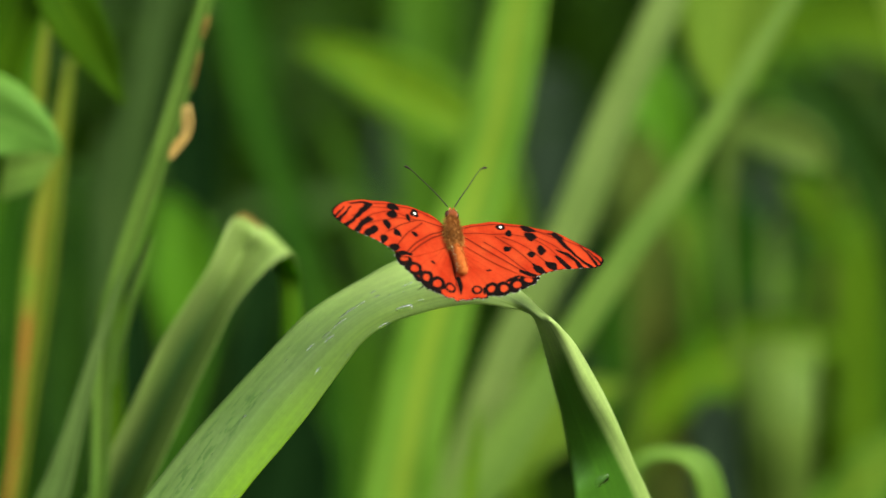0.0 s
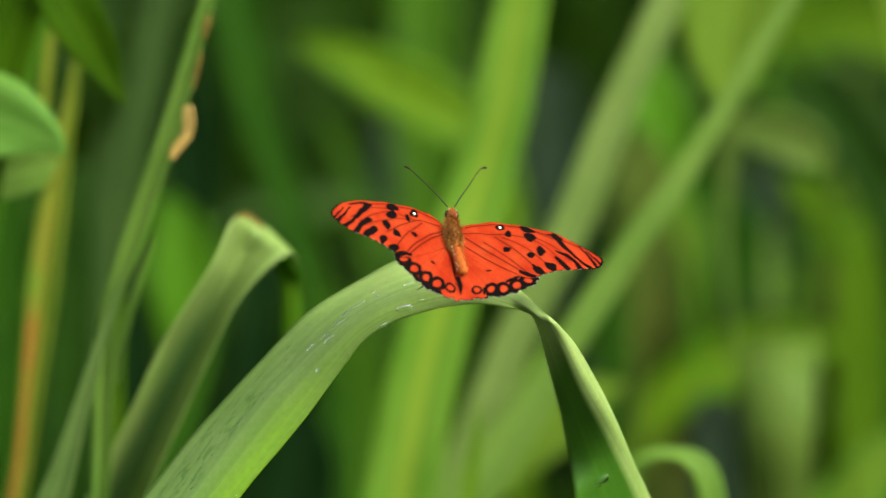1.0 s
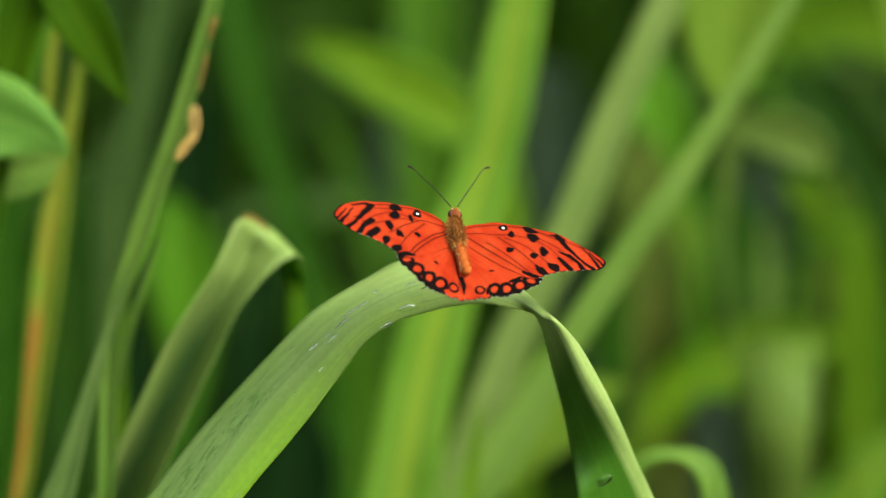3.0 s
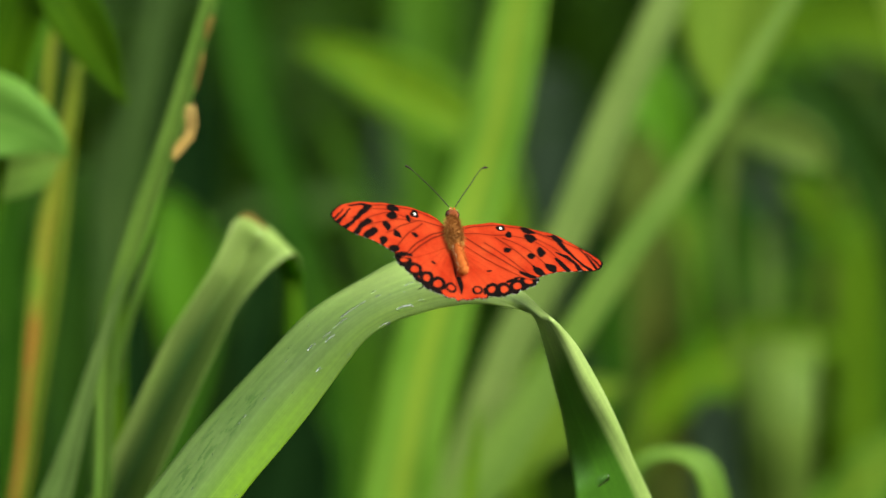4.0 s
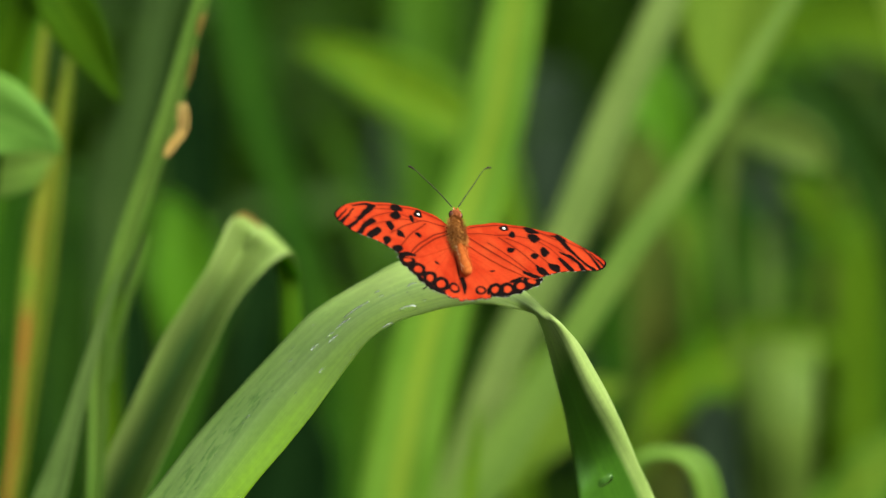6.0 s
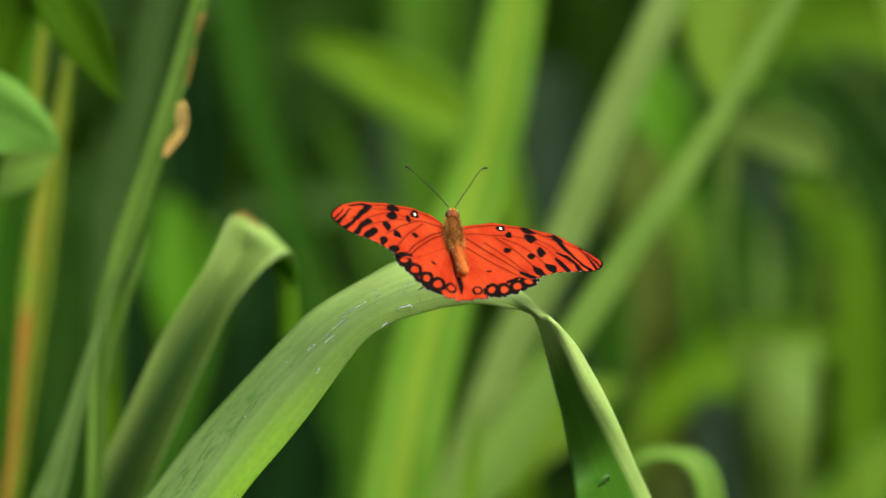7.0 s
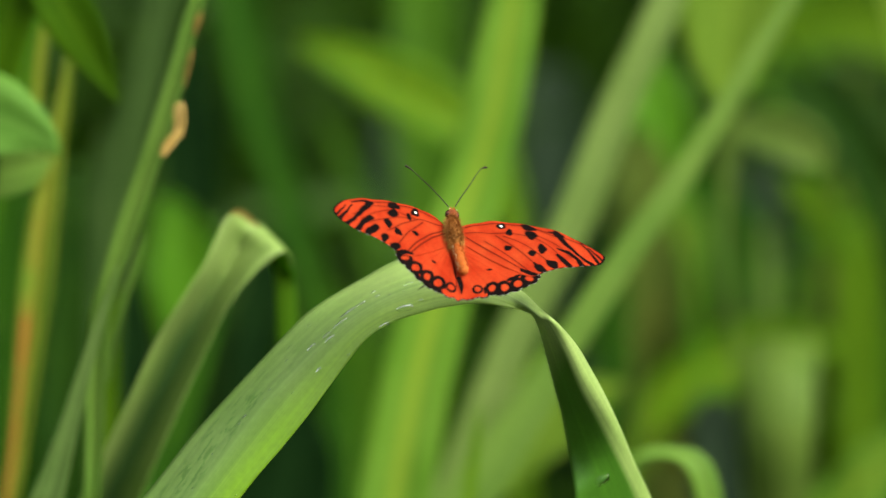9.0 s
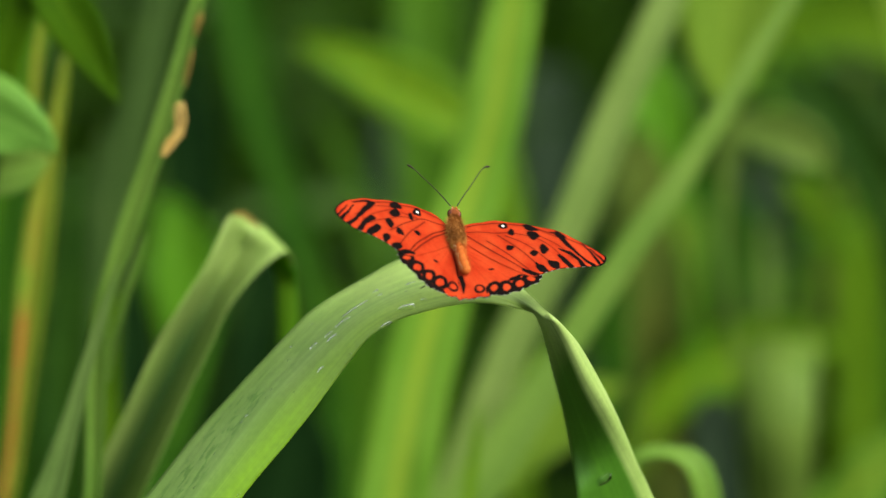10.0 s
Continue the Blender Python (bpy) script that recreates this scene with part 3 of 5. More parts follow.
LEFT_FORE_SPOTS = [(-16.46, 6.85, 1.72, 0.01, -0.47, -1.41), (-16.75, 4.03, 1.39, 0.01, -0.48, -1.51), (-10.02, 6.65, 0.91, -0.66, -0.78, -1.19), (-12.06, 4.44, 0.38, -1.03, -0.55, -0.59), (-18.65, -0.22, 0.49, -1.62, -0.95, -0.61), (-15.94, -2.4, 0.87, -0.98, -0.65, -0.82), (-10.61, -1.17, 0.75, -0.6, -0.48, -0.67), (-20.21, -6.1, 1.13, 0.35, -0.15, -1.45), (-17.37, -8.43, 1.27, -0.23, -0.63, -1.43), (-24, 4.7, 1.15, 0.15, -0.6, -1.13)]
LEFT_FORE_BARS = [((0.5, 0.42, 0.3, 0.36, 0.5), [(-24.02, 4.48), (-26.05, 1.97), (-28.12, -1.18), (-29.95, -3.4), (-31.35, -4.67)]), ((0.5, 0.42, 0.4, 0.45), [(-23.65, 0), (-25.23, -1.32), (-26.73, -3.44), (-27.91, -5.67)]), ((0.55, 0.6, 0.55), [(-22.32, -2.91), (-23.76, -4.39), (-25.21, -6.08)]), ((0.12, 0.2, 0.38), [(-28.84, 3.18), (-30.77, -0.13), (-32.97, -3.1)]), ((0.5, 0.42, 0.3), [(-16.8, -10.73), (-14.4, -9.38), (-12.6, -9.25)]), ((0.1, 0.16, 0.25), [(-30.86, 2.34), (-32.55, -0.27), (-34.01, -2.18)]), ((0.34, 0.2, 0.1), [(-22.93, 5.66), (-25.88, 5.37), (-28.91, 4.21)])]
LEFT_FORE_VEINS = [(0.16, [(-1.14, 4.47), (-8.87, 4.38), (-14.12, 1.08), (-18.94, -3.11)]), (0.16, [(-8.14, 3.56), (-13.32, -2.22), (-17.04, -8.33)]), (0.2, [(-1.63, 3.06), (-6.07, 0.02), (-11.57, -5.62), (-14.09, -9.49)]), (0.2, [(-1.39, 2.29), (-7.15, -2.4), (-13.08, -9.19)]), (0.13, [(-8.87, 4.38), (-13.87, 3.46), (-18.12, 1.72), (-24.98, -2.07)]), (0.13, [(-10.49, 4.51), (-17.82, 4.75), (-22.12, 2.36), (-26.52, -1.3)]), (0.13, [(-16.05, 6.14), (-22.7, 4.69), (-28.87, -0.58)]), (0.16, [(-1.34, 5.67), (-7.69, 7.69), (-17.55, 7.35), (-29.22, 4.32)])]
RIGHT_FORE = [(1.98, 3.88), (3.75, 5.86), (6.69, 6.97), (11.56, 8.41), (16.3, 8.55), (21, 8.26), (25.68, 7.76), (30.31, 6.82), (34.05, 5.1), (37.73, 2.95), (40.63, 0.89), (42.16, -0.75), (41.57, -2.73), (39.65, -4.09), (36.69, -4.97), (33.44, -5.7), (30.18, -6.63), (26.89, -7.77), (24.37, -9.21), (21.85, -10.64), (19.48, -10.81), (15.02, -9.03), (8.49, -4.89), (2.15, -0.28)]
RIGHT_FORE_SPOTS = [(14.36, 6.75, 1.18, -0.02, -0.29, -1.14), (16.33, 4.75, 0.88, 0.14, -0.15, -1.24), (21.79, 7.02, 1.99, -0.52, -0.43, -0.96), (22.26, 4.35, 1.49, -0.71, -0.64, -1.37), (15.33, -1.08, 0.96, 0.15, -0.1, -0.85), (21.77, -2.24, 1.12, 0.18, -0.13, -1.07), (24.76, -0.29, 0.54, -1.38, -1.04, -0.8), (23.43, -7.91, 1.35, -1.14, -0.9, -0.97), (27, -5.68, 1.27, -1.15, -0.83, -0.96), (29.98, 5.5, 1.48, -0.82, -0.51, -0.88)]
RIGHT_FORE_BARS = [((0.5, 0.5, 0.3, 0.25, 0.4), [(30.09, 5.09), (31.11, 3.15), (33.01, 0.72), (35.5, -2.03), (38.36, -4.29)]), ((0.14, 0.34, 0.28, 0.45), [(29.2, 0.53), (31.88, -0.72), (33.86, -2.5), (35.4, -5.18)]), ((0.3, 0.5, 0.45), [(28.87, -2.04), (30.37, -3.89), (31.73, -5.55)]), ((0.12, 0.2, 0.34), [(36.2, 3.34), (38.34, 0.31), (39.95, -2.99)]), ((0.1, 0.14, 0.2), [(37.92, 1.93), (39.71, -0.1), (41.17, -2.17)]), ((0.4, 0.45, 0.3), [(18.31, -8.93), (20.09, -9.68), (21.92, -10.01)]), ((0.3, 0.5), [(22.07, -6.25), (23.11, -7.96)]), ((0.12, 0.3), [(27.4, 6.35), (29.39, 5.82)])]
RIGHT_FORE_VEINS = [(0.2, [(3.81, 2.08), (11.69, -4.17), (19.64, -9.54)]), (0.17, [(9.09, 0.43), (14.85, -3.87), (20.17, -9.05)]), (0.17, [(12.52, 3.08), (18.21, -1.87), (23.41, -8.12)]), (0.15, [(14.55, 2.99), (20.82, 0.23), (26.55, -5.54)]), (0.13, [(3.47, 3.29), (12.62, 3.94), (19.73, 4.25), (26.17, 1.51), (31.25, -4.38)]), (0.13, [(20.69, 5.67), (28.9, 1.95), (32.6, -2.49)]), (0.13, [(23.69, 7.01), (31.43, 3.2), (36.08, -3.61)]), (0.16, [(3.34, 4.95), (11.44, 7.33), (22.45, 7.23), (36.17, 3.12)])]
LEFT_HIND = [(-0.02, 2.71), (-9.77, -4.04), (-15.15, -8.78), (-17.47, -10.93), (-16.13, -13.61), (-14.21, -15.28), (-12.35, -17.58), (-10.29, -19.41), (-8.33, -20.66), (-6.22, -20.64), (-4.65, -20.99), (-3.06, -21.33), (-1.46, -21.47), (-0.38, -21.96), (0.75, -20.61), (1.43, -16.12), (1.78, -8.81), (1.16, -2.77), (0.51, 0.16)]
LEFT_HIND_RINGS = [(-14.79, -11.56, 1.29, -0.02, -0.42, -0.95), (-11.97, -13.99, 1.06, -0.71, -0.97, -1.52), (-8.8, -16.11, 0.89, -0.76, -0.97, -1.52), (-5.68, -17.22, 1.06, -0.71, -0.98, -1.52), (-1.82, -17.5, 0.89, -0.76, -0.79, -1.26)]
LEFT_HIND_SPOTS = [(-6.16, -9.77, 0.63, -0.22, -0.2, -0.37), (-13.3, -12.75, 0.89, -0.76, -0.76, -1.05), (-10.31, -15.13, 0.89, -0.76, -0.76, -1.05), (-7.29, -17.09, 0.89, -0.76, -0.95, -1.31), (-9.41, -18.74, 1.34, -1.03, -0.57, -0.78), (-12.24, -16.53, 1.32, -1.24, -0.57, -0.78), (-14.62, -14.58, 1.16, -1.29, -0.57, -0.78), (-6.87, -19.21, 1.08, -0.49, -0.59, -0.99), (-3.93, -17.52, 0.41, -0.7, -0.6, -1)]
RIGHT_HIND = [(1.81, 2.39), (8.85, -1.7), (17.66, -6.54), (22.08, -8.74), (23.09, -10.66), (21.59, -12.75), (19.03, -14.59), (16.16, -16.48), (13.53, -17.71), (11.55, -18.84), (10.04, -18.46), (8.08, -19.37), (5.97, -20.31), (4.45, -20.14), (2.32, -21.29), (1.14, -20.86), (0.14, -21.63), (0.43, -17.5), (0.4, -9.29), (0.13, -3.11), (-0.32, -0.05)]
RIGHT_HIND_RINGS = [(20.02, -11.55, 1.38, -0.2, -0.45, -1.1), (16.62, -13.94, 1.27, 0.2, -0.16, -1.36), (12.83, -15.77, 1.26, 0.2, -0.2, -1.67), (9.36, -16.31, 1.1, 0.17, -0.17, -1.46), (5.41, -17.13, 1.1, 0.17, -0.13, -1.15)]
RIGHT_HIND_SPOTS = [(9.36, -9.52, 0.63, 0.1, -0.04, -0.32), (18.49, -12.62, 0.64, 0.1, -0.18, -1.47), (14.8, -14.84, 0.63, 0.1, -0.2, -1.67), (11.07, -16.25, 0.63, 0.1, -0.22, -1.88), (17.92, -14.77, 1.5, 0.85, 0.08, -0.6), (14.08, -17.01, 1.63, 0.66, -0.1, -0.83), (11.01, -18.1, 1.42, 0.22, -0.1, -0.83), (20.79, -12.88, 1.53, 1.07, 0.24, -0.58), (15.78, -11.81, 2, 1.14, 0.08, -0.61), (7.43, -17.02, 0.47, 0.07, -0.17, -1.46)]

# shadow between the hindwings under the abdomen, drawn as dark bars
LEFT_INNER_SHADE = [((0.05, 0.1, 0.24, 0.4), [(-0.37, -4.7), (-0.15, -8.57), (0.23, -12.37), (0.88, -15.26)]), ((0.5, 0.2), [(0.71, -15.31), (0.66, -18.6)])]
RIGHT_INNER_SHADE = [((0.4, 0.45, 0.1), [(0.73, -13.36), (1.06, -15.97), (0.88, -19.07)])]


def ball(bm, at, size, turn=None, cuts=3):
    made = bmesh.ops.create_icosphere(bm, subdivisions=cuts, radius=1.0)
    for v in made["verts"]:
        v.co = Vector((v.co.x * size[0], v.co.y * size[1], v.co.z * size[2]))
        if turn:
            v.co.rotate(turn)
        v.co += Vector(at)
    return made["verts"]


def mm(points):
    return [tuple(c / 1000 for c in p) for p in points]


def fur(bm, at, size, count, length, seed):
    """Fine hairs standing off an ellipsoid, in metres."""
    rng = random.Random(seed)
    for _ in range(count):
        d = Vector((rng.gauss(0, 1), rng.gauss(0, 1), rng.gauss(0.4, 1))).normalized()
        foot = Vector((d.x * size[0], d.y * size[1], d.z * size[2])) + Vector(at)
        way = (Vector((d.x / size[0], d.y / size[1], d.z / size[2])).normalized() + Vector((rng.gauss(0, 0.4), rng.gauss(-0.7, 0.3), rng.gauss(0, 0.4)))).normalized()
        side = way.cross(Vector((rng.gauss(0, 1), rng.gauss(0, 1), 1))).normalized() * 0.00007
        tip = foot + way * length * rng.uniform(0.5, 1.2)
        bm.faces.new([bm.verts.new(foot - side), bm.verts.new(foot + side), bm.verts.new(tip)])


def build_butterfly():
    fly = new("butterfly")
    fly.matrix_world = ROOT
    fly.empty_display_size = 0.01
    tagged(fly, "orange-red butterfly with black spots, wings spread on a leaf", "butterfly")
    wings = []
    for side, sign in (("left", 1), ("right", -1)):
        fore = (LEFT_FORE, LEFT_FORE_SPOTS, LEFT_FORE_BARS, LEFT_FORE_VEINS) if sign > 0 else (RIGHT_FORE, RIGHT_FORE_SPOTS, RIGHT_FORE_BARS, RIGHT_FORE_VEINS)
        hind = (LEFT_HIND, LEFT_HIND_RINGS, LEFT_HIND_SPOTS, LEFT_INNER_SHADE) if sign > 0 else (RIGHT_HIND, RIGHT_HIND_RINGS, RIGHT_HIND_SPOTS, RIGHT_INNER_SHADE)
        eye_dot = fore[1][2] if sign > 0 else fore[1][0]
        white = [(eye_dot[0] + 0.1 - 0.15 * (sign < 0), eye_dot[1] - 0.05, 0.31, 0, 0, 0.42)]
        mesh = wing_mesh("forewing", (-0.3 * sign, 1.2), fore[0], fore[1], [], white, fore[2], fore[3], [(0.36, 0.58, 0.55), (0.34, 0.83, 0.26)], lift=0.25, lead=0.7, lace=0.3)
        w = part("forewing", mesh, WING, fly, "orange forewing with black bars and a white-eyed spot")
        hub = (-0.3 * sign, -2.0)
        rays = [(0.14, [hub, ((hub[0] + p[0]) * 0.5, (hub[1] + p[1]) * 0.5), (p[0], p[1])]) for p in hind[1]]
        mesh = wing_mesh("hindwing", hub, hind[0], hind[2], hind[1], [], hind[3], [(0.04, r[1]) for r in rays], [(0.13, 0.92, 0.34), (0.15, 0.56, 1.5)], lift=0.0, scallop=0.6, lace=0.45)
        h = part("hindwing", mesh, WING, fly, "orange hindwing with a black chain of rings")
        for ob in (w, h):
            thick(ob, 0.00009)
            ob.matrix_basis = pose(0, 0, 0, 0, LIFT * sign, 0)
            wings.append((ob, sign))
    head_at, chest_at = (0.97, 8.85, 0), (0.5, 1.9, 0)
    tail_a, tail_b = (0.63, -2.98, 0), (1.75, -12.86, 0)
    bm = bmesh.new()
    ball(bm, (chest_at[0] / 1000, chest_at[1] / 1000, 0.0008), (0.0019, 0.0061, 0.0019))
    fur(bm, (chest_at[0] / 1000, chest_at[1] / 1000, 0.0008), (0.0019, 0.0061, 0.0019), 1700, 0.0013, 2)
    thorax = part("thorax", bm, FUR, fly, "furry brown thorax")
    bm = bmesh.new()
    for sx in (-1, 1):
        fur(bm, (chest_at[0] / 1000 + sx * 0.0011, chest_at[1] / 1000 - 0.0003, 0.0009), (0.0011, 0.0056, 0.0012), 420, 0.0016, 7 + sx)
    part("side_hair", bm, TAN_FUR, thorax, "longer tan hair along the sides")
    a, b = Vector(mm([tail_a])[0]), Vector(mm([tail_b])[0])
    d = b - a
    belly = tube("abdomen", [tuple(a + d * k + Vector((0, 0, 0.0012))) for k in (-0.1, 0.12, 0.4, 0.7, 0.9, 1.0, 1.03)], [0.0007, 0.00105, 0.00135, 0.0014, 0.0013, 0.0009, 0.0003], BELLY, fly, "orange abdomen", 16)
    bm = bmesh.new()
    for k in range(5):
        at = a + d * (0.2 + k * 0.16) + Vector((0, 0, 0.0012))
        fur(bm, at, (0.00138, 0.0012, 0.00138), 160, 0.0009, 20 + k)
    part("fuzz", bm, BELLY, belly)
    rng = random.Random(5)
    bm = bmesh.new()
    for k in range(46):
        t = rng.uniform(0.08, 0.92)
        at = a + d * t + Vector((-0.00135 + rng.gauss(0, 0.00014), 0, 0.0012 + rng.gauss(0.0002, 0.0004)))
        ball(bm, at, (0.0001, 0.00016, 0.0001), cuts=1)
    part("speckle", bm, CREAM, belly, "cream specks along the side")
    bm = bmesh.new()
    hx, hy = head_at[0] / 1000, head_at[1] / 1000
    ball(bm, (hx, hy, 0.0006), (0.0016, 0.0016, 0.0015))
    fur(bm, (hx, hy, 0.0006), (0.0014, 0.0015, 0.0014), 220, 0.0008, 3)
    head = part("head", bm, HEAD_FUR, fly, "red-brown furry head")
    for sx in (-1, 1):
        tube("palp", [(hx + sx * 0.0004, hy + 0.0010, 0.0010), (hx + sx * 0.0005, hy + 0.0017, 0.0012), (hx + sx * 0.00045, hy + 0.0023, 0.0013)], [0.0004, 0.00035, 0.0001], BELLY, head, "reddish furry palp", 8, 4)
        bm = bmesh.new()
        ball(bm, (hx + sx * 0.00125, hy + 0.0001, 0.0006), (0.0007, 0.0011, 0.0010))
        part("eye", bm, EYE_DARK, head, "glossy dark eye")
        bm = bmesh.new()
        ball(bm, (hx + sx * 0.0010, hy + 0.0010, 0.0018), (0.0002, 0.0002, 0.00015), cuts=2)
        part("white_speck", bm, CREAM, head)
    for path in ([(0.18, 11.83, 0), (-1.75, 14.77, 0), (-4.22, 18, 0), (-7.02, 21.17, 0), (-8.89, 23.29, 0), (-10.24, 24.25, 0), (-10.87, 24.41, 0)], [(2.16, 12.31, 0), (4.39, 16.46, 0), (7.4, 21.69, 0), (10.08, 26.66, 0), (11.45, 28.73, 0), (12.7, 29.57, 0), (13.35, 29.63, 0)]):
        pts = mm([(p[0], p[1], p[2] + 0.6 + 0.04 * i) for i, p in enumerate(path)])
        an = tube("antenna", pts, [0.00016, 0.00015, 0.00014, 0.00013, 0.00014, 0.0003, 0.0002], BLACKISH, fly, "thin dark antenna", 8)
        bm = bmesh.new()
        at = Vector(pts[-2])
        ball(bm, at, (0.0005, 0.0003, 0.0003), cuts=2)
        part("club", bm, BLACKISH, an, "dark clubbed tip")
    for path in ([(-1.5, 3, -0.5), (-4, 1.0, -2), (-4.5, -3.0, -5.5), (-5.0, -6.0, -8.5)], [(1.5, 3, -0.5), (3.5, 2, -2), (4.0, -2.5, -5.5), (4.0, -5.0, -9)], [(-1.2, -1, -0.6), (-3.5, -5, -1.6), (-7.34, -15.15, -1.4), (-9.01, -17.58, -1.4), (-10.74, -19.2, -1.4)], [(1.2, -1, -0.6), (4, -3, -3), (5, -6, -6), (4, -8, -9)]):
        tube("leg", mm(path), [0.0003, 0.00025, 0.0002, 0.00018, 0.00012][:len(path)], BLACKISH, fly, "slender dark leg", 8)
    return fly, wings


# ---- plants at the far left: stalks, a bent leaf, a rounded leaf ----
def build_stalk():
    base = (-0.1037, 0.1208, 0.0)
    plant = rooted("grass_plant", base, "green grass stalk with a dry husk hanging", "grass plant")
    spine = [(-0.1016, 0.0986, 0.6853), (-0.1007, 0.1051, 0.7095), (-0.1002, 0.1103, 0.7290), (-0.0989, 0.1151, 0.7468), (-0.0952, 0.1186, 0.7597), (-0.0923, 0.1207, 0.7678), (-0.0873, 0.1246, 0.7824), (-0.0814, 0.1290, 0.7986), (-0.0764, 0.1333, 0.8148), (-0.0717, 0.1377, 0.8309), (-0.0692, 0.1398, 0.8390), (-0.0623, 0.1463, 0.8633)]
    thick(part("leaf", sheet("leaf", *blade_grid(local([(base[0], base[1], -0.01), *spine], base), [0.005, 0.0050, 0.0055, 0.0059, 0.0057, 0.0052, 0.0062, 0.0062, 0.0059, 0.0054, 0.0049, 0.0045, 0.0013], 0, 0.45)), STALK, plant), 0.0008)
    thick(part("side_leaf", sheet("side_leaf", *blade_grid(local([(-0.0981, 0.1199, 0.7261), (-0.0963, 0.1224, 0.7355), (-0.0936, 0.1249, 0.7448), (-0.0907, 0.1274, 0.7541), (-0.0877, 0.1297, 0.7628), (-0.0856, 0.1314, 0.7688)], base), [0.0030, 0.0029, 0.0024, 0.0020, 0.0014, 0.0003], 0, 0.3)), STALK, plant), 0.0006)
    thick(part("dry_husk", sheet("dry_husk", *blade_grid(local([(-0.0741, 0.1220, 0.8110), (-0.0738, 0.1212, 0.8081), (-0.0736, 0.1203, 0.8049), (-0.0745, 0.1196, 0.8020)], base), [0.0025, 0.0038, 0.0037, 0.0027], 25, 0.7, wave=0.9, seed=5)), HUSK, plant, "withered tan husk"), 0.0006)
    thick(part("dry_husk", sheet("dry_husk", *blade_grid(local([(-0.0740, 0.1179, 0.8036), (-0.0757, 0.1174, 0.8019), (-0.0777, 0.1168, 0.7995), (-0.0793, 0.1160, 0.7964)], base), [0.0025, 0.0025, 0.0028, 0.0013], -20, 0.9, wave=0.9, seed=8)), HUSK, plant, "curled end of the husk"), 0.0006)
    thick(part("dry_scrap", sheet("dry_scrap", *blade_grid(local([(-0.0677, 0.1288, 0.8366), (-0.0685, 0.1281, 0.8338), (-0.0692, 0.1275, 0.8317), (-0.0698, 0.1270, 0.8298)], base), [0.0008, 0.0018, 0.0012, 0.0003], 30, 0.6, wave=0.8)), SCRAP, plant, "withered brown edge"), 0.0006)
    thick(part("dry_scrap", sheet("dry_scrap", *blade_grid(local([(-0.0706, 0.1280, 0.8259), (-0.0714, 0.1269, 0.8217), (-0.0723, 0.1259, 0.8181), (-0.0731, 0.1251, 0.8149)], base), [0.0003, 0.0017, 0.0015, 0.0003], 40, 0.6, wave=0.8, seed=2)), SCRAP, plant, "withered brown edge"), 0.0006)
    return plant


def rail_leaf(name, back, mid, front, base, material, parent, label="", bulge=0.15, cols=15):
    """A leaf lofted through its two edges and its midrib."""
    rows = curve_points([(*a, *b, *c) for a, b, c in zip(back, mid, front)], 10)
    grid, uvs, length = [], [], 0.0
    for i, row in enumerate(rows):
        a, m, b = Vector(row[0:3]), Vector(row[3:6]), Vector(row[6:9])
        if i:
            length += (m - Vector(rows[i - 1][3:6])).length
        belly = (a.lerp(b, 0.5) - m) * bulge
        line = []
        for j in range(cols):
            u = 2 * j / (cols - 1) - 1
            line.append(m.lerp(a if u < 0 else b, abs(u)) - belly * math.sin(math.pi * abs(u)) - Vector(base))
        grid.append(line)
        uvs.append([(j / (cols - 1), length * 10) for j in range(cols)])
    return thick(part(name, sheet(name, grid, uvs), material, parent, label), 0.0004)


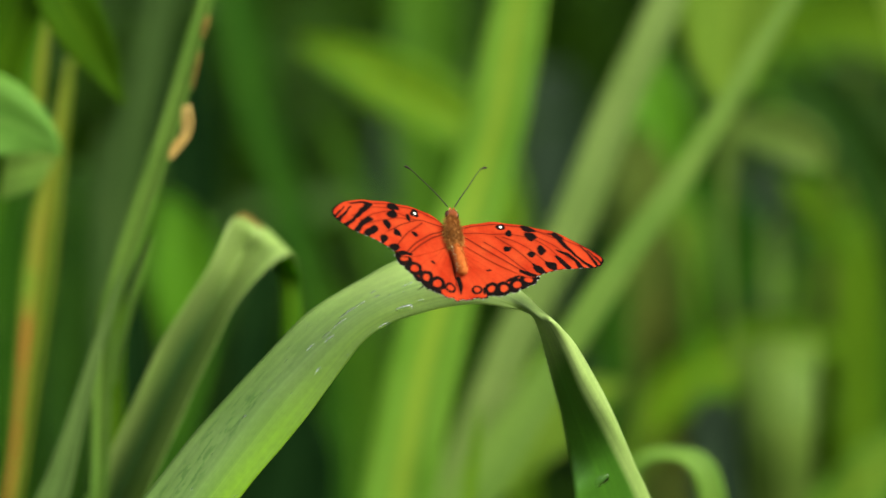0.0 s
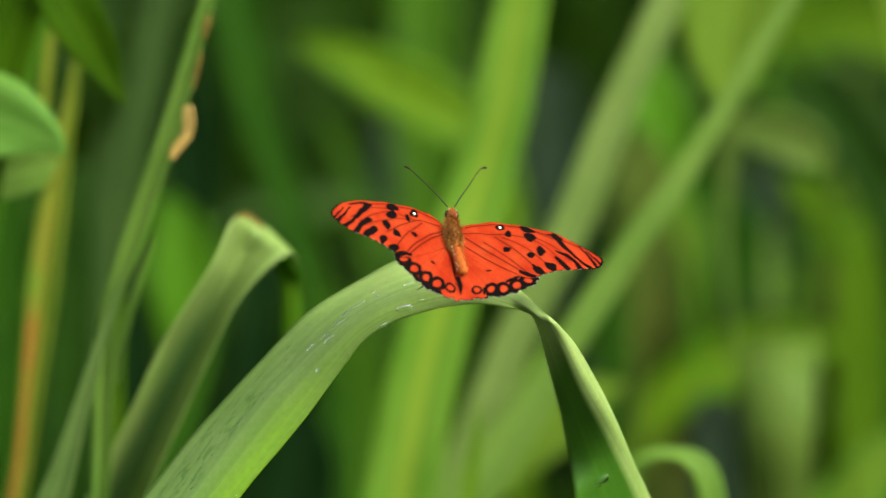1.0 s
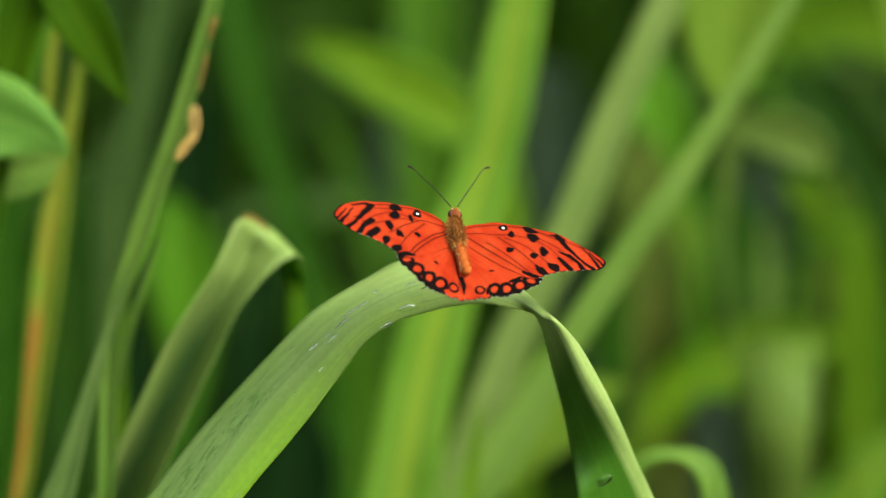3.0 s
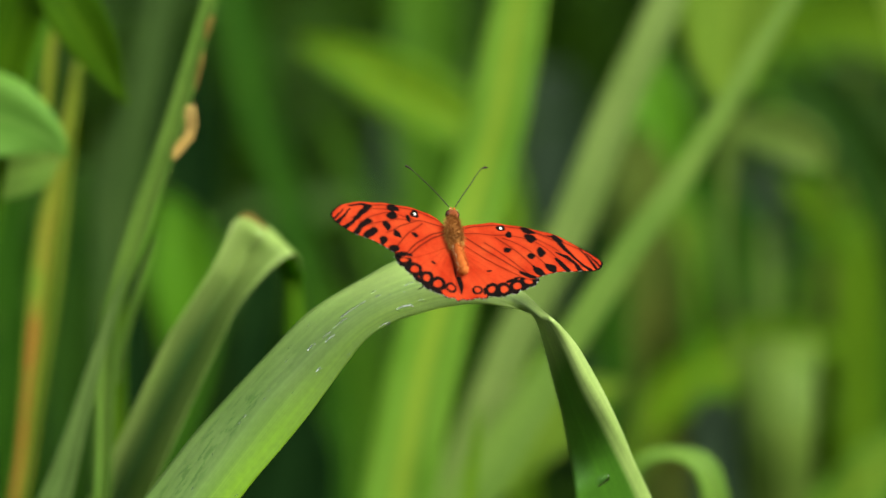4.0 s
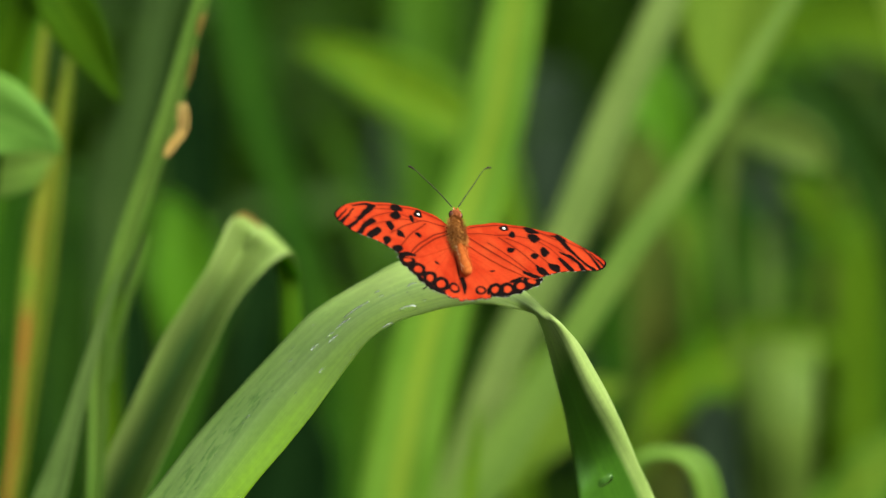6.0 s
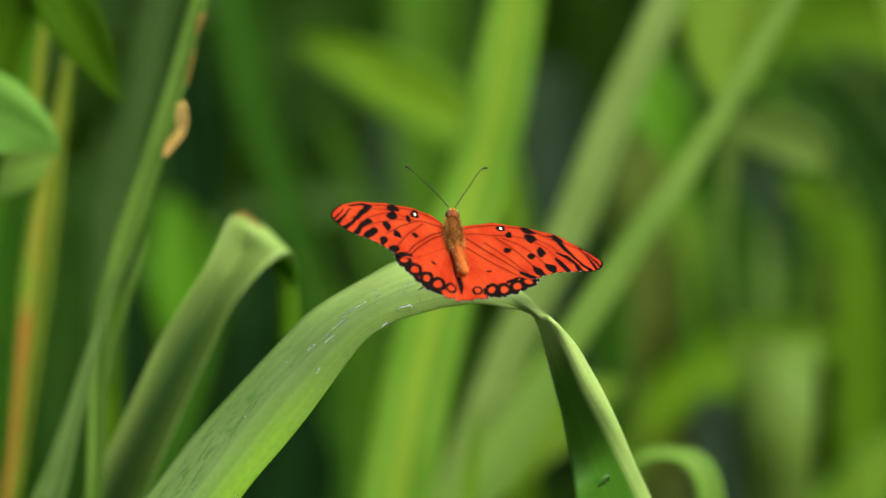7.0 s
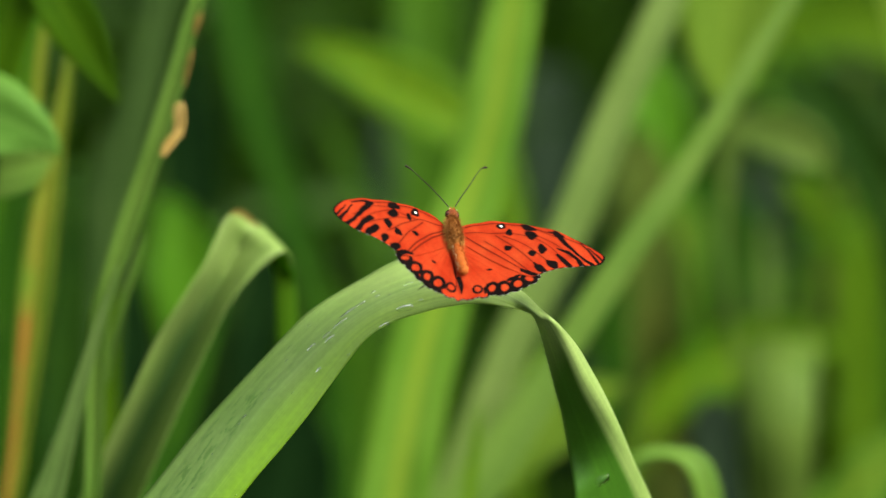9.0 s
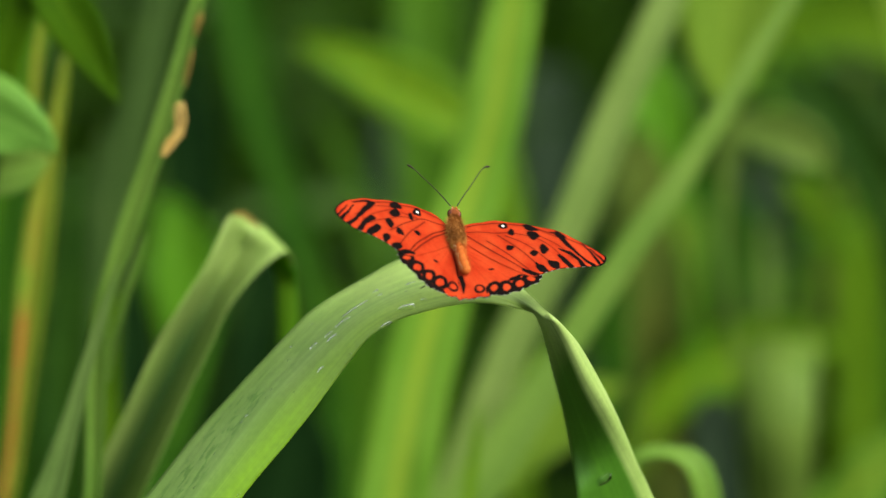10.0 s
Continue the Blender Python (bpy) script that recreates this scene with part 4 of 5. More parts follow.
def build_bent_leaf():
    base = (-0.1225, 0.1500, 0.0)
    plant = rooted("grass_plant", base, "pale green grass leaf bent sharply near its tip", "grass plant")
    back = [(-0.1175, 0.1176, 0.6699), (-0.1073, 0.1125, 0.6894), (-0.0974, 0.1091, 0.7100), (-0.0896, 0.1070, 0.7264), (-0.0824, 0.1072, 0.7418), (-0.0747, 0.1080, 0.7544), (-0.0680, 0.1106, 0.7645), (-0.0640, 0.1147, 0.7720), (-0.0618, 0.1189, 0.7763), (-0.0597, 0.1233, 0.7770), (-0.0556, 0.1372, 0.7711), (-0.0489, 0.1427, 0.7527), (-0.0484, 0.1475, 0.7321), (-0.0472, 0.1476, 0.7132)]
    mid = [(-0.1108, 0.1356, 0.6617), (-0.1004, 0.1308, 0.6825), (-0.0903, 0.1272, 0.7034), (-0.0822, 0.1253, 0.7209), (-0.0752, 0.1253, 0.7355), (-0.0682, 0.1261, 0.7481), (-0.0626, 0.1273, 0.7573), (-0.0584, 0.1293, 0.7650), (-0.0549, 0.1287, 0.7704), (-0.0524, 0.1329, 0.7707), (-0.0493, 0.1398, 0.7654), (-0.0458, 0.1438, 0.7535), (-0.0453, 0.1475, 0.7321), (-0.0449, 0.1454, 0.7129)]
    front = [(-0.1007, 0.1191, 0.6675), (-0.0905, 0.1141, 0.6872), (-0.0815, 0.1106, 0.7078), (-0.0735, 0.1091, 0.7259), (-0.0671, 0.1088, 0.7395), (-0.0617, 0.1093, 0.7511), (-0.0563, 0.1110, 0.7584), (-0.0507, 0.1145, 0.7636), (-0.0455, 0.1183, 0.7664), (-0.0433, 0.1221, 0.7650), (-0.0427, 0.1335, 0.7574), (-0.0425, 0.1460, 0.7495), (-0.0420, 0.1507, 0.7285), (-0.0429, 0.1514, 0.7120)]
    rail_leaf("leaf", back[:11], mid[:11], front[:11], base, BENT_LEAF, plant, "channelled leaf with pale edges, the channel's shade in its colour")
    rail_leaf("hanging_tip", back[10:], mid[10:], front[10:], base, TIP, plant, "hanging leaf tip with light shining through")
    worn = local([(-0.06, 0.1174, 0.7784), (-0.0574, 0.118, 0.7786), (-0.0547, 0.118, 0.7768), (-0.0518, 0.1183, 0.774)], base)
    thick(part("worn_crest", sheet("worn_crest", *blade_grid(worn, [0.0005, 0.0015, 0.0013, 0.0003], 0, 0.3, wave=0.6, seed=3)), SCRAP, plant, "tan worn patch on the bend"), 0.0003)
    low = Vector(mid[0]) - Vector(base)
    tube("stem", [(0, 0, -0.02), tuple(low * 0.5), tuple(low * 0.95), tuple(low * 1.005)], [0.005, 0.0045, 0.004, 0.001], STALK, plant)
    return plant


def build_yellow_stem():
    base = (-0.1466, 0.2253, 0.0)
    plant = rooted("grass_plant", base, "yellowing grass stem streaked with orange", "grass plant")
    spine = [(-0.1389, 0.2025, 0.6480), (-0.1351, 0.2100, 0.6760), (-0.1329, 0.2147, 0.6936), (-0.1307, 0.2194, 0.7112), (-0.1287, 0.2242, 0.7288), (-0.1264, 0.2289, 0.7464), (-0.1240, 0.2327, 0.7605), (-0.1222, 0.2357, 0.7719), (-0.1203, 0.2388, 0.7834), (-0.1181, 0.2428, 0.7984)]
    thick(part("stem", sheet("stem", *blade_grid(local([(base[0], base[1], -0.01), *spine], base), [0.0029, 0.0051, 0.0060, 0.0073, 0.0088, 0.0102, 0.0091, 0.0069, 0.0051, 0.0040, 0.0018], 0, 0.55)), AGED, plant), 0.0008)
    thick(part("dry_shoot", sheet("dry_shoot", *blade_grid(local([(-0.1255, 0.2177, 0.7624), (-0.1269, 0.2238, 0.785), (-0.1259, 0.228, 0.8007), (-0.1242, 0.2312, 0.8129)], base), [0.0014, 0.0027, 0.0031, 0.0018], 0, 0.5)), AGED, plant, "dry yellowish shoot"), 0.0006)
    return plant


def build_round_leaf():
    base = (-0.1614, 0.1746, 0.0)
    plant = rooted("weed_plant", base, "weed with a fresh green rounded broad leaf", "plant")
    top = (-0.1534, 0.1586, 0.7932)
    at = Vector(local([top], base)[0])
    tube("stalk", [(0, 0, -0.02), tuple(at * 0.5 + Vector((-0.01, 0, 0))), tuple(at)], [0.003, 0.0025, 0.0018], STALK, plant)
    grid = blade_grid(local([(-0.1534, 0.1606, 0.8005), (-0.1431, 0.1605, 0.8002), (-0.1345, 0.1600, 0.7985), (-0.1268, 0.1593, 0.7959), (-0.1201, 0.1584, 0.7924), (-0.1167, 0.1575, 0.7892), (-0.1150, 0.1568, 0.7866)], base), [0.0103, 0.0257, 0.0254, 0.0192, 0.0110, 0.0051, 0.0005], 4, 0.02, columns=15, wave=0.6, seed=4)
    thick(part("leaf", sheet("leaf", *grid), BROAD, plant), 0.0005)
    grid = blade_grid(local([(-0.1552, 0.1705, 0.7796), (-0.1448, 0.1703, 0.7788), (-0.1344, 0.1702, 0.7783), (-0.1248, 0.1705, 0.7796), (-0.1179, 0.1712, 0.7822)], base), [0.0069, 0.0156, 0.0165, 0.0122, 0.001], -15, 0.2, columns=11, wave=0.25, seed=9)
    thick(part("leaf", sheet("leaf", *grid), SOFT, plant, "paler leaf below"), 0.0005)
    return plant


def build_left_blades():
    g_ = "blades at the side"
    out = []
    out.append(grass_blade([(-0.1354, 0.5260, 0.5416), (-0.1354, 0.5365, 0.5810), (-0.1349, 0.5483, 0.6250), (-0.1322, 0.5566, 0.6558), (-0.1281, 0.5631, 0.6800), (-0.1233, 0.5690, 0.7020), (-0.1176, 0.5755, 0.7262), (-0.1126, 0.5814, 0.7483), (-0.1089, 0.5861, 0.7659)], [0.0137, 0.0160, 0.0173, 0.0160, 0.0150, 0.0141, 0.0137, 0.0132, 0.0114], SAGE, "grey-green grass blade standing upright", group=g_))
    out.append(grass_blade([(-0.1172, 0.0939, 0.6869), (-0.1122, 0.0986, 0.7046), (-0.1075, 0.1029, 0.7204), (-0.1033, 0.1066, 0.7344), (-0.0991, 0.1101, 0.7473), (-0.0958, 0.1127, 0.7570), (-0.0938, 0.1146, 0.7643)], [0.0103, 0.0080, 0.0053, 0.0040, 0.0030, 0.0017, 0.0003], GREYPALE, "grey-green grass blade with a pale edge", group=g_))
    out.append(grass_blade([(-0.1405, 0.4311, 0.5739), (-0.1416, 0.4444, 0.6234), (-0.1392, 0.4555, 0.6648), (-0.1362, 0.4667, 0.7065)], [0.0180, 0.0191, 0.0148, 0.0043], DEEP, "dark green grass blade in shade", group=g_))
    out.append(grass_blade([(-0.1072, 0.2034, 0.6513), (-0.1072, 0.2100, 0.6760), (-0.1072, 0.2157, 0.6971), (-0.1061, 0.2204, 0.7147), (-0.1047, 0.2242, 0.7288), (-0.1036, 0.2265, 0.7376)], [0.0102, 0.0098, 0.0091, 0.0073, 0.0036, 0.0005], MOSS, "green grass blade among stalks", group=g_))
    out.append(grass_blade([(-0.1946, 0.7157, 0.4766), (-0.1974, 0.7447, 0.5851), (-0.1946, 0.7645, 0.6590), (-0.1933, 0.7829, 0.7276)], [0.0204, 0.0227, 0.0227, 0.0176], MID, "mid green grass blade", group=g_))
    out.append(grass_blade([(-0.1633, 0.1370, 0.6741), (-0.1460, 0.1567, 0.7474), (-0.1321, 0.1755, 0.8176), (-0.1226, 0.1818, 0.8410), (-0.1134, 0.1782, 0.8278), (-0.1058, 0.1751, 0.8159), (-0.0965, 0.1707, 0.7997)], [0.0104, 0.0118, 0.0135, 0.0163, 0.0173, 0.0135, 0.0007], DROOP, "drooping green grass leaf tip", [0, 0, 0, -20, -10, 0, 0], group=g_))
    out.append(grass_blade([(-0.1650, 0.2508, 0.6351), (-0.1576, 0.2724, 0.7157), (-0.1490, 0.2861, 0.7666), (-0.1437, 0.2930, 0.7923), (-0.1378, 0.2998, 0.8177)], [0.0074, 0.0112, 0.0170, 0.0225, 0.0246], GRASSY, "broad yellow-green grass leaf", group=g_))
    out.append(grass_blade([(-0.1445, 0.5260, 0.5416), (-0.1468, 0.5365, 0.5810), (-0.1445, 0.5483, 0.6250), (-0.1411, 0.5566, 0.6558), (-0.1381, 0.5637, 0.6822), (-0.1363, 0.5684, 0.6998)], [0.0091, 0.0105, 0.0100, 0.0091, 0.0068, 0.0014], SAGE, "thin grey-green blade in shade", group=g_))
    # stands in for the shaded gap between the stalks
    out.append(grass_blade([(-0.1074, 0.3362, 0.6060), (-0.1084, 0.3456, 0.6410), (-0.1094, 0.3518, 0.6643), (-0.1098, 0.3570, 0.6837), (-0.1102, 0.3607, 0.6973)], [0.0101, 0.0113, 0.0113, 0.0080, 0.0016], GAP_SHADE, "blade darkened to stand for the shade between stalks", group=g_))
    out.append(grass_blade([(-0.1038, 0.2878, 0.6184), (-0.0941, 0.2948, 0.6447), (-0.0853, 0.3009, 0.6673), (-0.0776, 0.3064, 0.6879), (-0.0727, 0.3099, 0.7011)], [0.0136, 0.0117, 0.0089, 0.0058, 0.0012], MID, "mid green blade beside the bent leaf", group=g_))
    return out


def build_folded_leaf():
    """A broad leaf that rises behind and folds over towards the viewer."""
    base = (0.1420, 0.6060, 0.0)
    plant = rooted("grass_plant", base, "pale broad grass leaf folded over and hanging", "grass plant", "blades behind the butterfly")
    back = [(0.1294, 0.5426, 0.5260), (0.1264, 0.5473, 0.5776), (0.1229, 0.5370, 0.6070), (0.1187, 0.5055, 0.6252), (0.1157, 0.4715, 0.6338), (0.1148, 0.4442, 0.6336), (0.1150, 0.4291, 0.6148), (0.1186, 0.4347, 0.5680), (0.1260, 0.4374, 0.5235)]
    mid = [(0.1366, 0.5467, 0.5245), (0.1366, 0.5515, 0.5763), (0.1357, 0.5418, 0.6079), (0.1329, 0.5062, 0.6278), (0.1298, 0.4680, 0.6375), (0.1277, 0.4405, 0.6369), (0.1269, 0.4249, 0.6160), (0.1274, 0.4304, 0.5695), (0.1282, 0.4374, 0.5235)]
    front = [(0.1432, 0.5426, 0.5260), (0.1464, 0.5473, 0.5776), (0.1485, 0.5370, 0.6070), (0.1476, 0.5058, 0.6260), (0.1450, 0.4717, 0.6344), (0.1417, 0.4442, 0.6336), (0.1396, 0.4291, 0.6148), (0.1380, 0.4347, 0.5680), (0.1304, 0.4374, 0.5235)]
    rail_leaf("leaf", back, mid, front, base, DUSK, plant)
    low = Vector(mid[0]) - Vector(base)
    tube("stem", [(0, 0, -0.02), tuple(low * 0.5), tuple(low * 0.97), tuple(low * 1.004)], [0.006, 0.005, 0.0045, 0.001], STALK, plant)
    return plant


# ---- soft blades behind ----
def build_back_blades():
    out = []
    out.append(grass_blade([(-0.0184, 0.2952, 0.6076), (-0.0141, 0.3066, 0.6347), (-0.0096, 0.3171, 0.6582), (-0.0053, 0.3250, 0.6764), (0.0034, 0.3365, 0.7039), (0.0137, 0.3498, 0.7342), (0.0194, 0.3552, 0.7543), (0.0232, 0.3604, 0.7735), (0.0270, 0.3655, 0.7926), (0.0304, 0.3706, 0.8118)], [0.0254, 0.0251, 0.0244, 0.0241, 0.0225, 0.0214, 0.0206, 0.0198, 0.0179, 0.0155], FRESH, "broad bright green grass blade with a yellow midrib", fold=0.1))
    out.append(grass_blade([(-0.0028, 0.3331, 0.5944), (0.0032, 0.3391, 0.6167), (0.0097, 0.3435, 0.6332), (0.0169, 0.3484, 0.6517), (0.0239, 0.3531, 0.6691), (0.0310, 0.3570, 0.6837), (0.0458, 0.3646, 0.7119), (0.0535, 0.3695, 0.7303), (0.0611, 0.3745, 0.7488), (0.0706, 0.3799, 0.7692), (0.0796, 0.3851, 0.7886), (0.0887, 0.3909, 0.8100)], [0.0161, 0.0161, 0.0153, 0.0149, 0.0145, 0.0141, 0.0141, 0.0139, 0.0133, 0.0123, 0.0117, 0.0084], PALE, "pale grey-green grass blade leaning"))
    out.append(grass_blade([(-0.0046, 0.2574, 0.6209), (0.0091, 0.2633, 0.6429), (0.0192, 0.2672, 0.6576), (0.0310, 0.2719, 0.6751), (0.0419, 0.2766, 0.6926), (0.0487, 0.2793, 0.7027), (0.0630, 0.2850, 0.7238), (0.0761, 0.2896, 0.7413), (0.0868, 0.2939, 0.7573), (0.0963, 0.2979, 0.7720), (0.1049, 0.3017, 0.7864), (0.1173, 0.3069, 0.8057), (0.1249, 0.3111, 0.8213)], [0.0181, 0.0175, 0.0160, 0.0133, 0.0110, 0.0103, 0.0095, 0.0089, 0.0076, 0.0067, 0.0063, 0.0057, 0.0038], SOFT, "pale narrow grass blade leaning across"))
    out.append(grass_blade([(-0.0432, 0.6644, 0.4784), (-0.0466, 0.6836, 0.5503), (-0.0565, 0.6952, 0.5934), (-0.0689, 0.7061, 0.6342), (-0.0809, 0.7164, 0.6725), (-0.0890, 0.7273, 0.7132), (-0.0957, 0.7362, 0.7465)], [0.0099, 0.0114, 0.0119, 0.0154, 0.0188, 0.0188, 0.0174], MID, "green grass blade standing in shade"))
    out.append(grass_blade([(0.0362, 0.6695, 0.4976), (0.0337, 0.6997, 0.6104), (0.0208, 0.7117, 0.6552), (0.0015, 0.7160, 0.6713), (-0.0184, 0.7186, 0.6806), (-0.0394, 0.7214, 0.6912), (-0.0630, 0.7238, 0.7003)], [0.0074, 0.0099, 0.0174, 0.0258, 0.0263, 0.0184, 0.0035], YELLOW, "yellow-green leaf arching over"))
    out.append(grass_blade([(-0.0039, 0.9084, 0.4231), (-0.0096, 0.9447, 0.5588), (-0.0082, 0.9630, 0.6271), (-0.0090, 0.9812, 0.6948)], [0.0169, 0.0251, 0.0338, 0.0296], GRASSY, "green grass blade standing"))
    out.append(grass_blade([(0.1835, 0.6670, 0.4883), (0.1828, 0.6836, 0.5503), (0.1848, 0.6965, 0.5982), (0.1877, 0.7100, 0.6488)], [0.0208, 0.0208, 0.0184, 0.0072], MOSS, "yellow-green grass blade standing"))
    out.append(grass_blade([(0.0797, 0.7618, 0.4557), (0.0905, 0.7732, 0.4983), (0.1061, 0.7794, 0.5213), (0.1268, 0.7828, 0.5339), (0.1529, 0.7849, 0.5420), (0.1817, 0.7858, 0.5453)], [0.0094, 0.0118, 0.0207, 0.0274, 0.0274, 0.0076], YELLOW, "yellow-green leaf leaning behind"))
    out.append(grass_blade([(0.0533, 0.1447, 0.6640), (0.0556, 0.1492, 0.6808), (0.0582, 0.1514, 0.6889), (0.0638, 0.1524, 0.6929), (0.0722, 0.1525, 0.6933), (0.0791, 0.1516, 0.6899), (0.0824, 0.1496, 0.6825), (0.0837, 0.1449, 0.6648)], [0.0045, 0.0049, 0.0049, 0.0049, 0.0056, 0.0087, 0.0087, 0.0094], CURL, "small curled green grass leaf", [15, 15, 0, -30, -38, -30, -15, 0]))
    out.append(grass_blade([(0.1532, 0.6165, 0.4929), (0.1728, 0.6239, 0.5206), (0.1894, 0.6283, 0.5372), (0.2063, 0.6320, 0.5509)], [0.0241, 0.0263, 0.0241, 0.0097], FRESH, "bright green grass blade leaning"))
    out.append(grass_blade([(0.1779, 0.3826, 0.5860), (0.1758, 0.4181, 0.7185), (0.1571, 0.4385, 0.7946), (0.1280, 0.4412, 0.8046), (0.1097, 0.4374, 0.7906), (0.1056, 0.4318, 0.7695), (0.1047, 0.4275, 0.7534), (0.1051, 0.4245, 0.7424), (0.1056, 0.4226, 0.7354)], [0.0033, 0.0056, 0.0141, 0.0266, 0.0395, 0.0386, 0.0245, 0.0091, 0.0010], MELLOW, "broad yellow-green leaf hanging behind"))
    out.append(grass_blade([(0.2349, 0.8092, 0.4394), (0.2349, 0.8549, 0.6100), (0.2242, 0.8688, 0.6618), (0.2027, 0.8730, 0.6774), (0.1786, 0.8730, 0.6774), (0.1571, 0.8705, 0.6683)], [0.0080, 0.0134, 0.0241, 0.0322, 0.0308, 0.0038], MOSS, "olive green leaf arching behind"))
    out.append(grass_blade([(0.1190, 0.6670, 0.4883), (0.1116, 0.6900, 0.5743), (0.1032, 0.7074, 0.6392), (0.0962, 0.7145, 0.6655), (0.0945, 0.7183, 0.6797), (0.0933, 0.7228, 0.6964)], [0.0027, 0.0035, 0.0060, 0.0248, 0.0223, 0.0050], LUSH, "bright green leaf in the undergrowth"))
    out.append(grass_blade([(0.1121, 0.8566, 0.4231), (0.1077, 0.8722, 0.4812), (0.1033, 0.8850, 0.5293), (0.0992, 0.8950, 0.5664)], [0.0082, 0.0082, 0.0071, 0.0027], DULL, "brownish withered grass stem"))
    out.append(grass_blade([(0.1529, 0.7618, 0.4557), (0.1511, 0.7862, 0.5466), (0.1498, 0.7942, 0.5766), (0.1485, 0.8003, 0.5993)], [0.0076, 0.0073, 0.0068, 0.0026], SOFT, "pale narrow grass stem"))
    out.append(grass_blade([(0.2393, 1.0935, 0.3413), (0.2208, 1.1303, 0.4786), (0.1958, 1.1502, 0.5531), (0.1838, 1.1582, 0.5828), (0.1653, 1.1654, 0.6097)], [0.0120, 0.0182, 0.0278, 0.0305, 0.0120], DEEP, "mid green leaf in the undergrowth"))
    out.append(grass_blade([(0.1171, 0.4300, 0.5697), (0.1107, 0.4489, 0.6402), (0.1075, 0.4638, 0.6959), (0.1118, 0.4704, 0.7204), (0.1218, 0.4704, 0.7204), (0.1332, 0.4696, 0.7175), (0.1424, 0.4679, 0.7112), (0.1454, 0.4666, 0.7063)], [0.0026, 0.0028, 0.0039, 0.0099, 0.0167, 0.0197, 0.0142, 0.0021], DUSK, "grey-green leaf arching in the undergrowth"))
    out.append(grass_blade([(0.0077, 0.2025, 0.6478), (0.0091, 0.2077, 0.6672), (0.0108, 0.2114, 0.6812), (0.0119, 0.2137, 0.6897)], [0.0047, 0.0040, 0.0027, 0.0007], YELLOW, "thin yellow-green grass shoot"))
    out.append(grass_blade([(-0.1200, 0.6670, 0.4883), (-0.1138, 0.6869, 0.5625), (-0.1126, 0.6958, 0.5958), (-0.1138, 0.7003, 0.6126), (-0.1225, 0.7061, 0.6342)], [0.0072, 0.0124, 0.0322, 0.0298, 0.0072], LUSH, "bright green leaf in the undergrowth"))
    out.append(grass_blade([(0.0820, 1.1884, 0.3090), (0.0759, 1.2267, 0.4520), (0.0679, 1.2467, 0.5266), (0.0582, 1.2583, 0.5701)], [0.0257, 0.0415, 0.0483, 0.0190], SLATE, "leaf darkened to stand for a bluish shaded gap"))
    out.append(grass_blade([(0.1525, 1.2832, 0.2764), (0.1428, 1.3230, 0.4250), (0.1324, 1.3387, 0.4836), (0.1123, 1.3474, 0.5160)], [0.0198, 0.0369, 0.0436, 0.0131], OLIVE, "olive green leaf in the undergrowth"))
    out.append(grass_blade([(0.2496, 1.3780, 0.2438), (0.2287, 1.4140, 0.3785), (0.2144, 1.4284, 0.4320), (0.1900, 1.4357, 0.4593)], [0.0206, 0.0380, 0.0415, 0.0136], OLIVE, "olive green leaf in the undergrowth"))
    out.append(grass_blade([(-0.0402, 1.1884, 0.3090), (-0.0302, 1.2217, 0.4333), (-0.0212, 1.2433, 0.5141), (-0.0302, 1.2525, 0.5483)], [0.0190, 0.0290, 0.0354, 0.0125], SLATE, "leaf darkened to stand for a bluish shaded gap"))
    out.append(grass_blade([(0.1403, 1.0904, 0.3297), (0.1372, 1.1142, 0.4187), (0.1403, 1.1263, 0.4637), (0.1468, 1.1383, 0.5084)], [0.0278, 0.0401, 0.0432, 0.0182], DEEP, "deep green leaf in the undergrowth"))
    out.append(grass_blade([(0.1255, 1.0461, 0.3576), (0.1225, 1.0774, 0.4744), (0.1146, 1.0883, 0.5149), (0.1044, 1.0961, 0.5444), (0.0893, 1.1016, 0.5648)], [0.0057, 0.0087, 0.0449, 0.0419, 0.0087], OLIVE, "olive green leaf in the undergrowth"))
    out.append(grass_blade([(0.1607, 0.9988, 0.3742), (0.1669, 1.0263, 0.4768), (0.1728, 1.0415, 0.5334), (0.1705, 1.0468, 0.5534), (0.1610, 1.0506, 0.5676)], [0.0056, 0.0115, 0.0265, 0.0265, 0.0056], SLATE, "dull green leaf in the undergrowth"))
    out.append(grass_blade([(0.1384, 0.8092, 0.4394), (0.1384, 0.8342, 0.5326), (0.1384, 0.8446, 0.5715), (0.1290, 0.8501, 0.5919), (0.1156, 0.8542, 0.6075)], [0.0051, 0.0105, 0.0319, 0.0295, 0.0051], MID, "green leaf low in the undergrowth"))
    out.append(grass_blade([(-0.0807, 0.5248, 0.5371), (-0.0795, 0.5401, 0.5944), (-0.0750, 0.5472, 0.6206), (-0.0707, 0.5531, 0.6426), (-0.0670, 0.5566, 0.6558)], [0.0068, 0.0137, 0.0191, 0.0137, 0.0023], GAP_SHADE, "leaf darkened to stand for a shaded gap low down"))
    out.append(grass_blade([(0.2333, 0.9987, 0.3739), (0.2300, 1.0292, 0.4879), (0.2197, 1.0392, 0.5252), (0.2020, 1.0437, 0.5420), (0.1814, 1.0457, 0.5494)], [0.0059, 0.0115, 0.0321, 0.0351, 0.0059], LUSH, "green leaf arching in the undergrowth"))
    out.append(grass_blade([(-0.0350, 0.7618, 0.4557), (-0.0390, 0.7740, 0.5011), (-0.0424, 0.7821, 0.5314), (-0.0507, 0.7889, 0.5567), (-0.0614, 0.7942, 0.5766)], [0.0105, 0.0207, 0.0251, 0.0180, 0.0037], GRASSY, "green leaf in the undergrowth"))
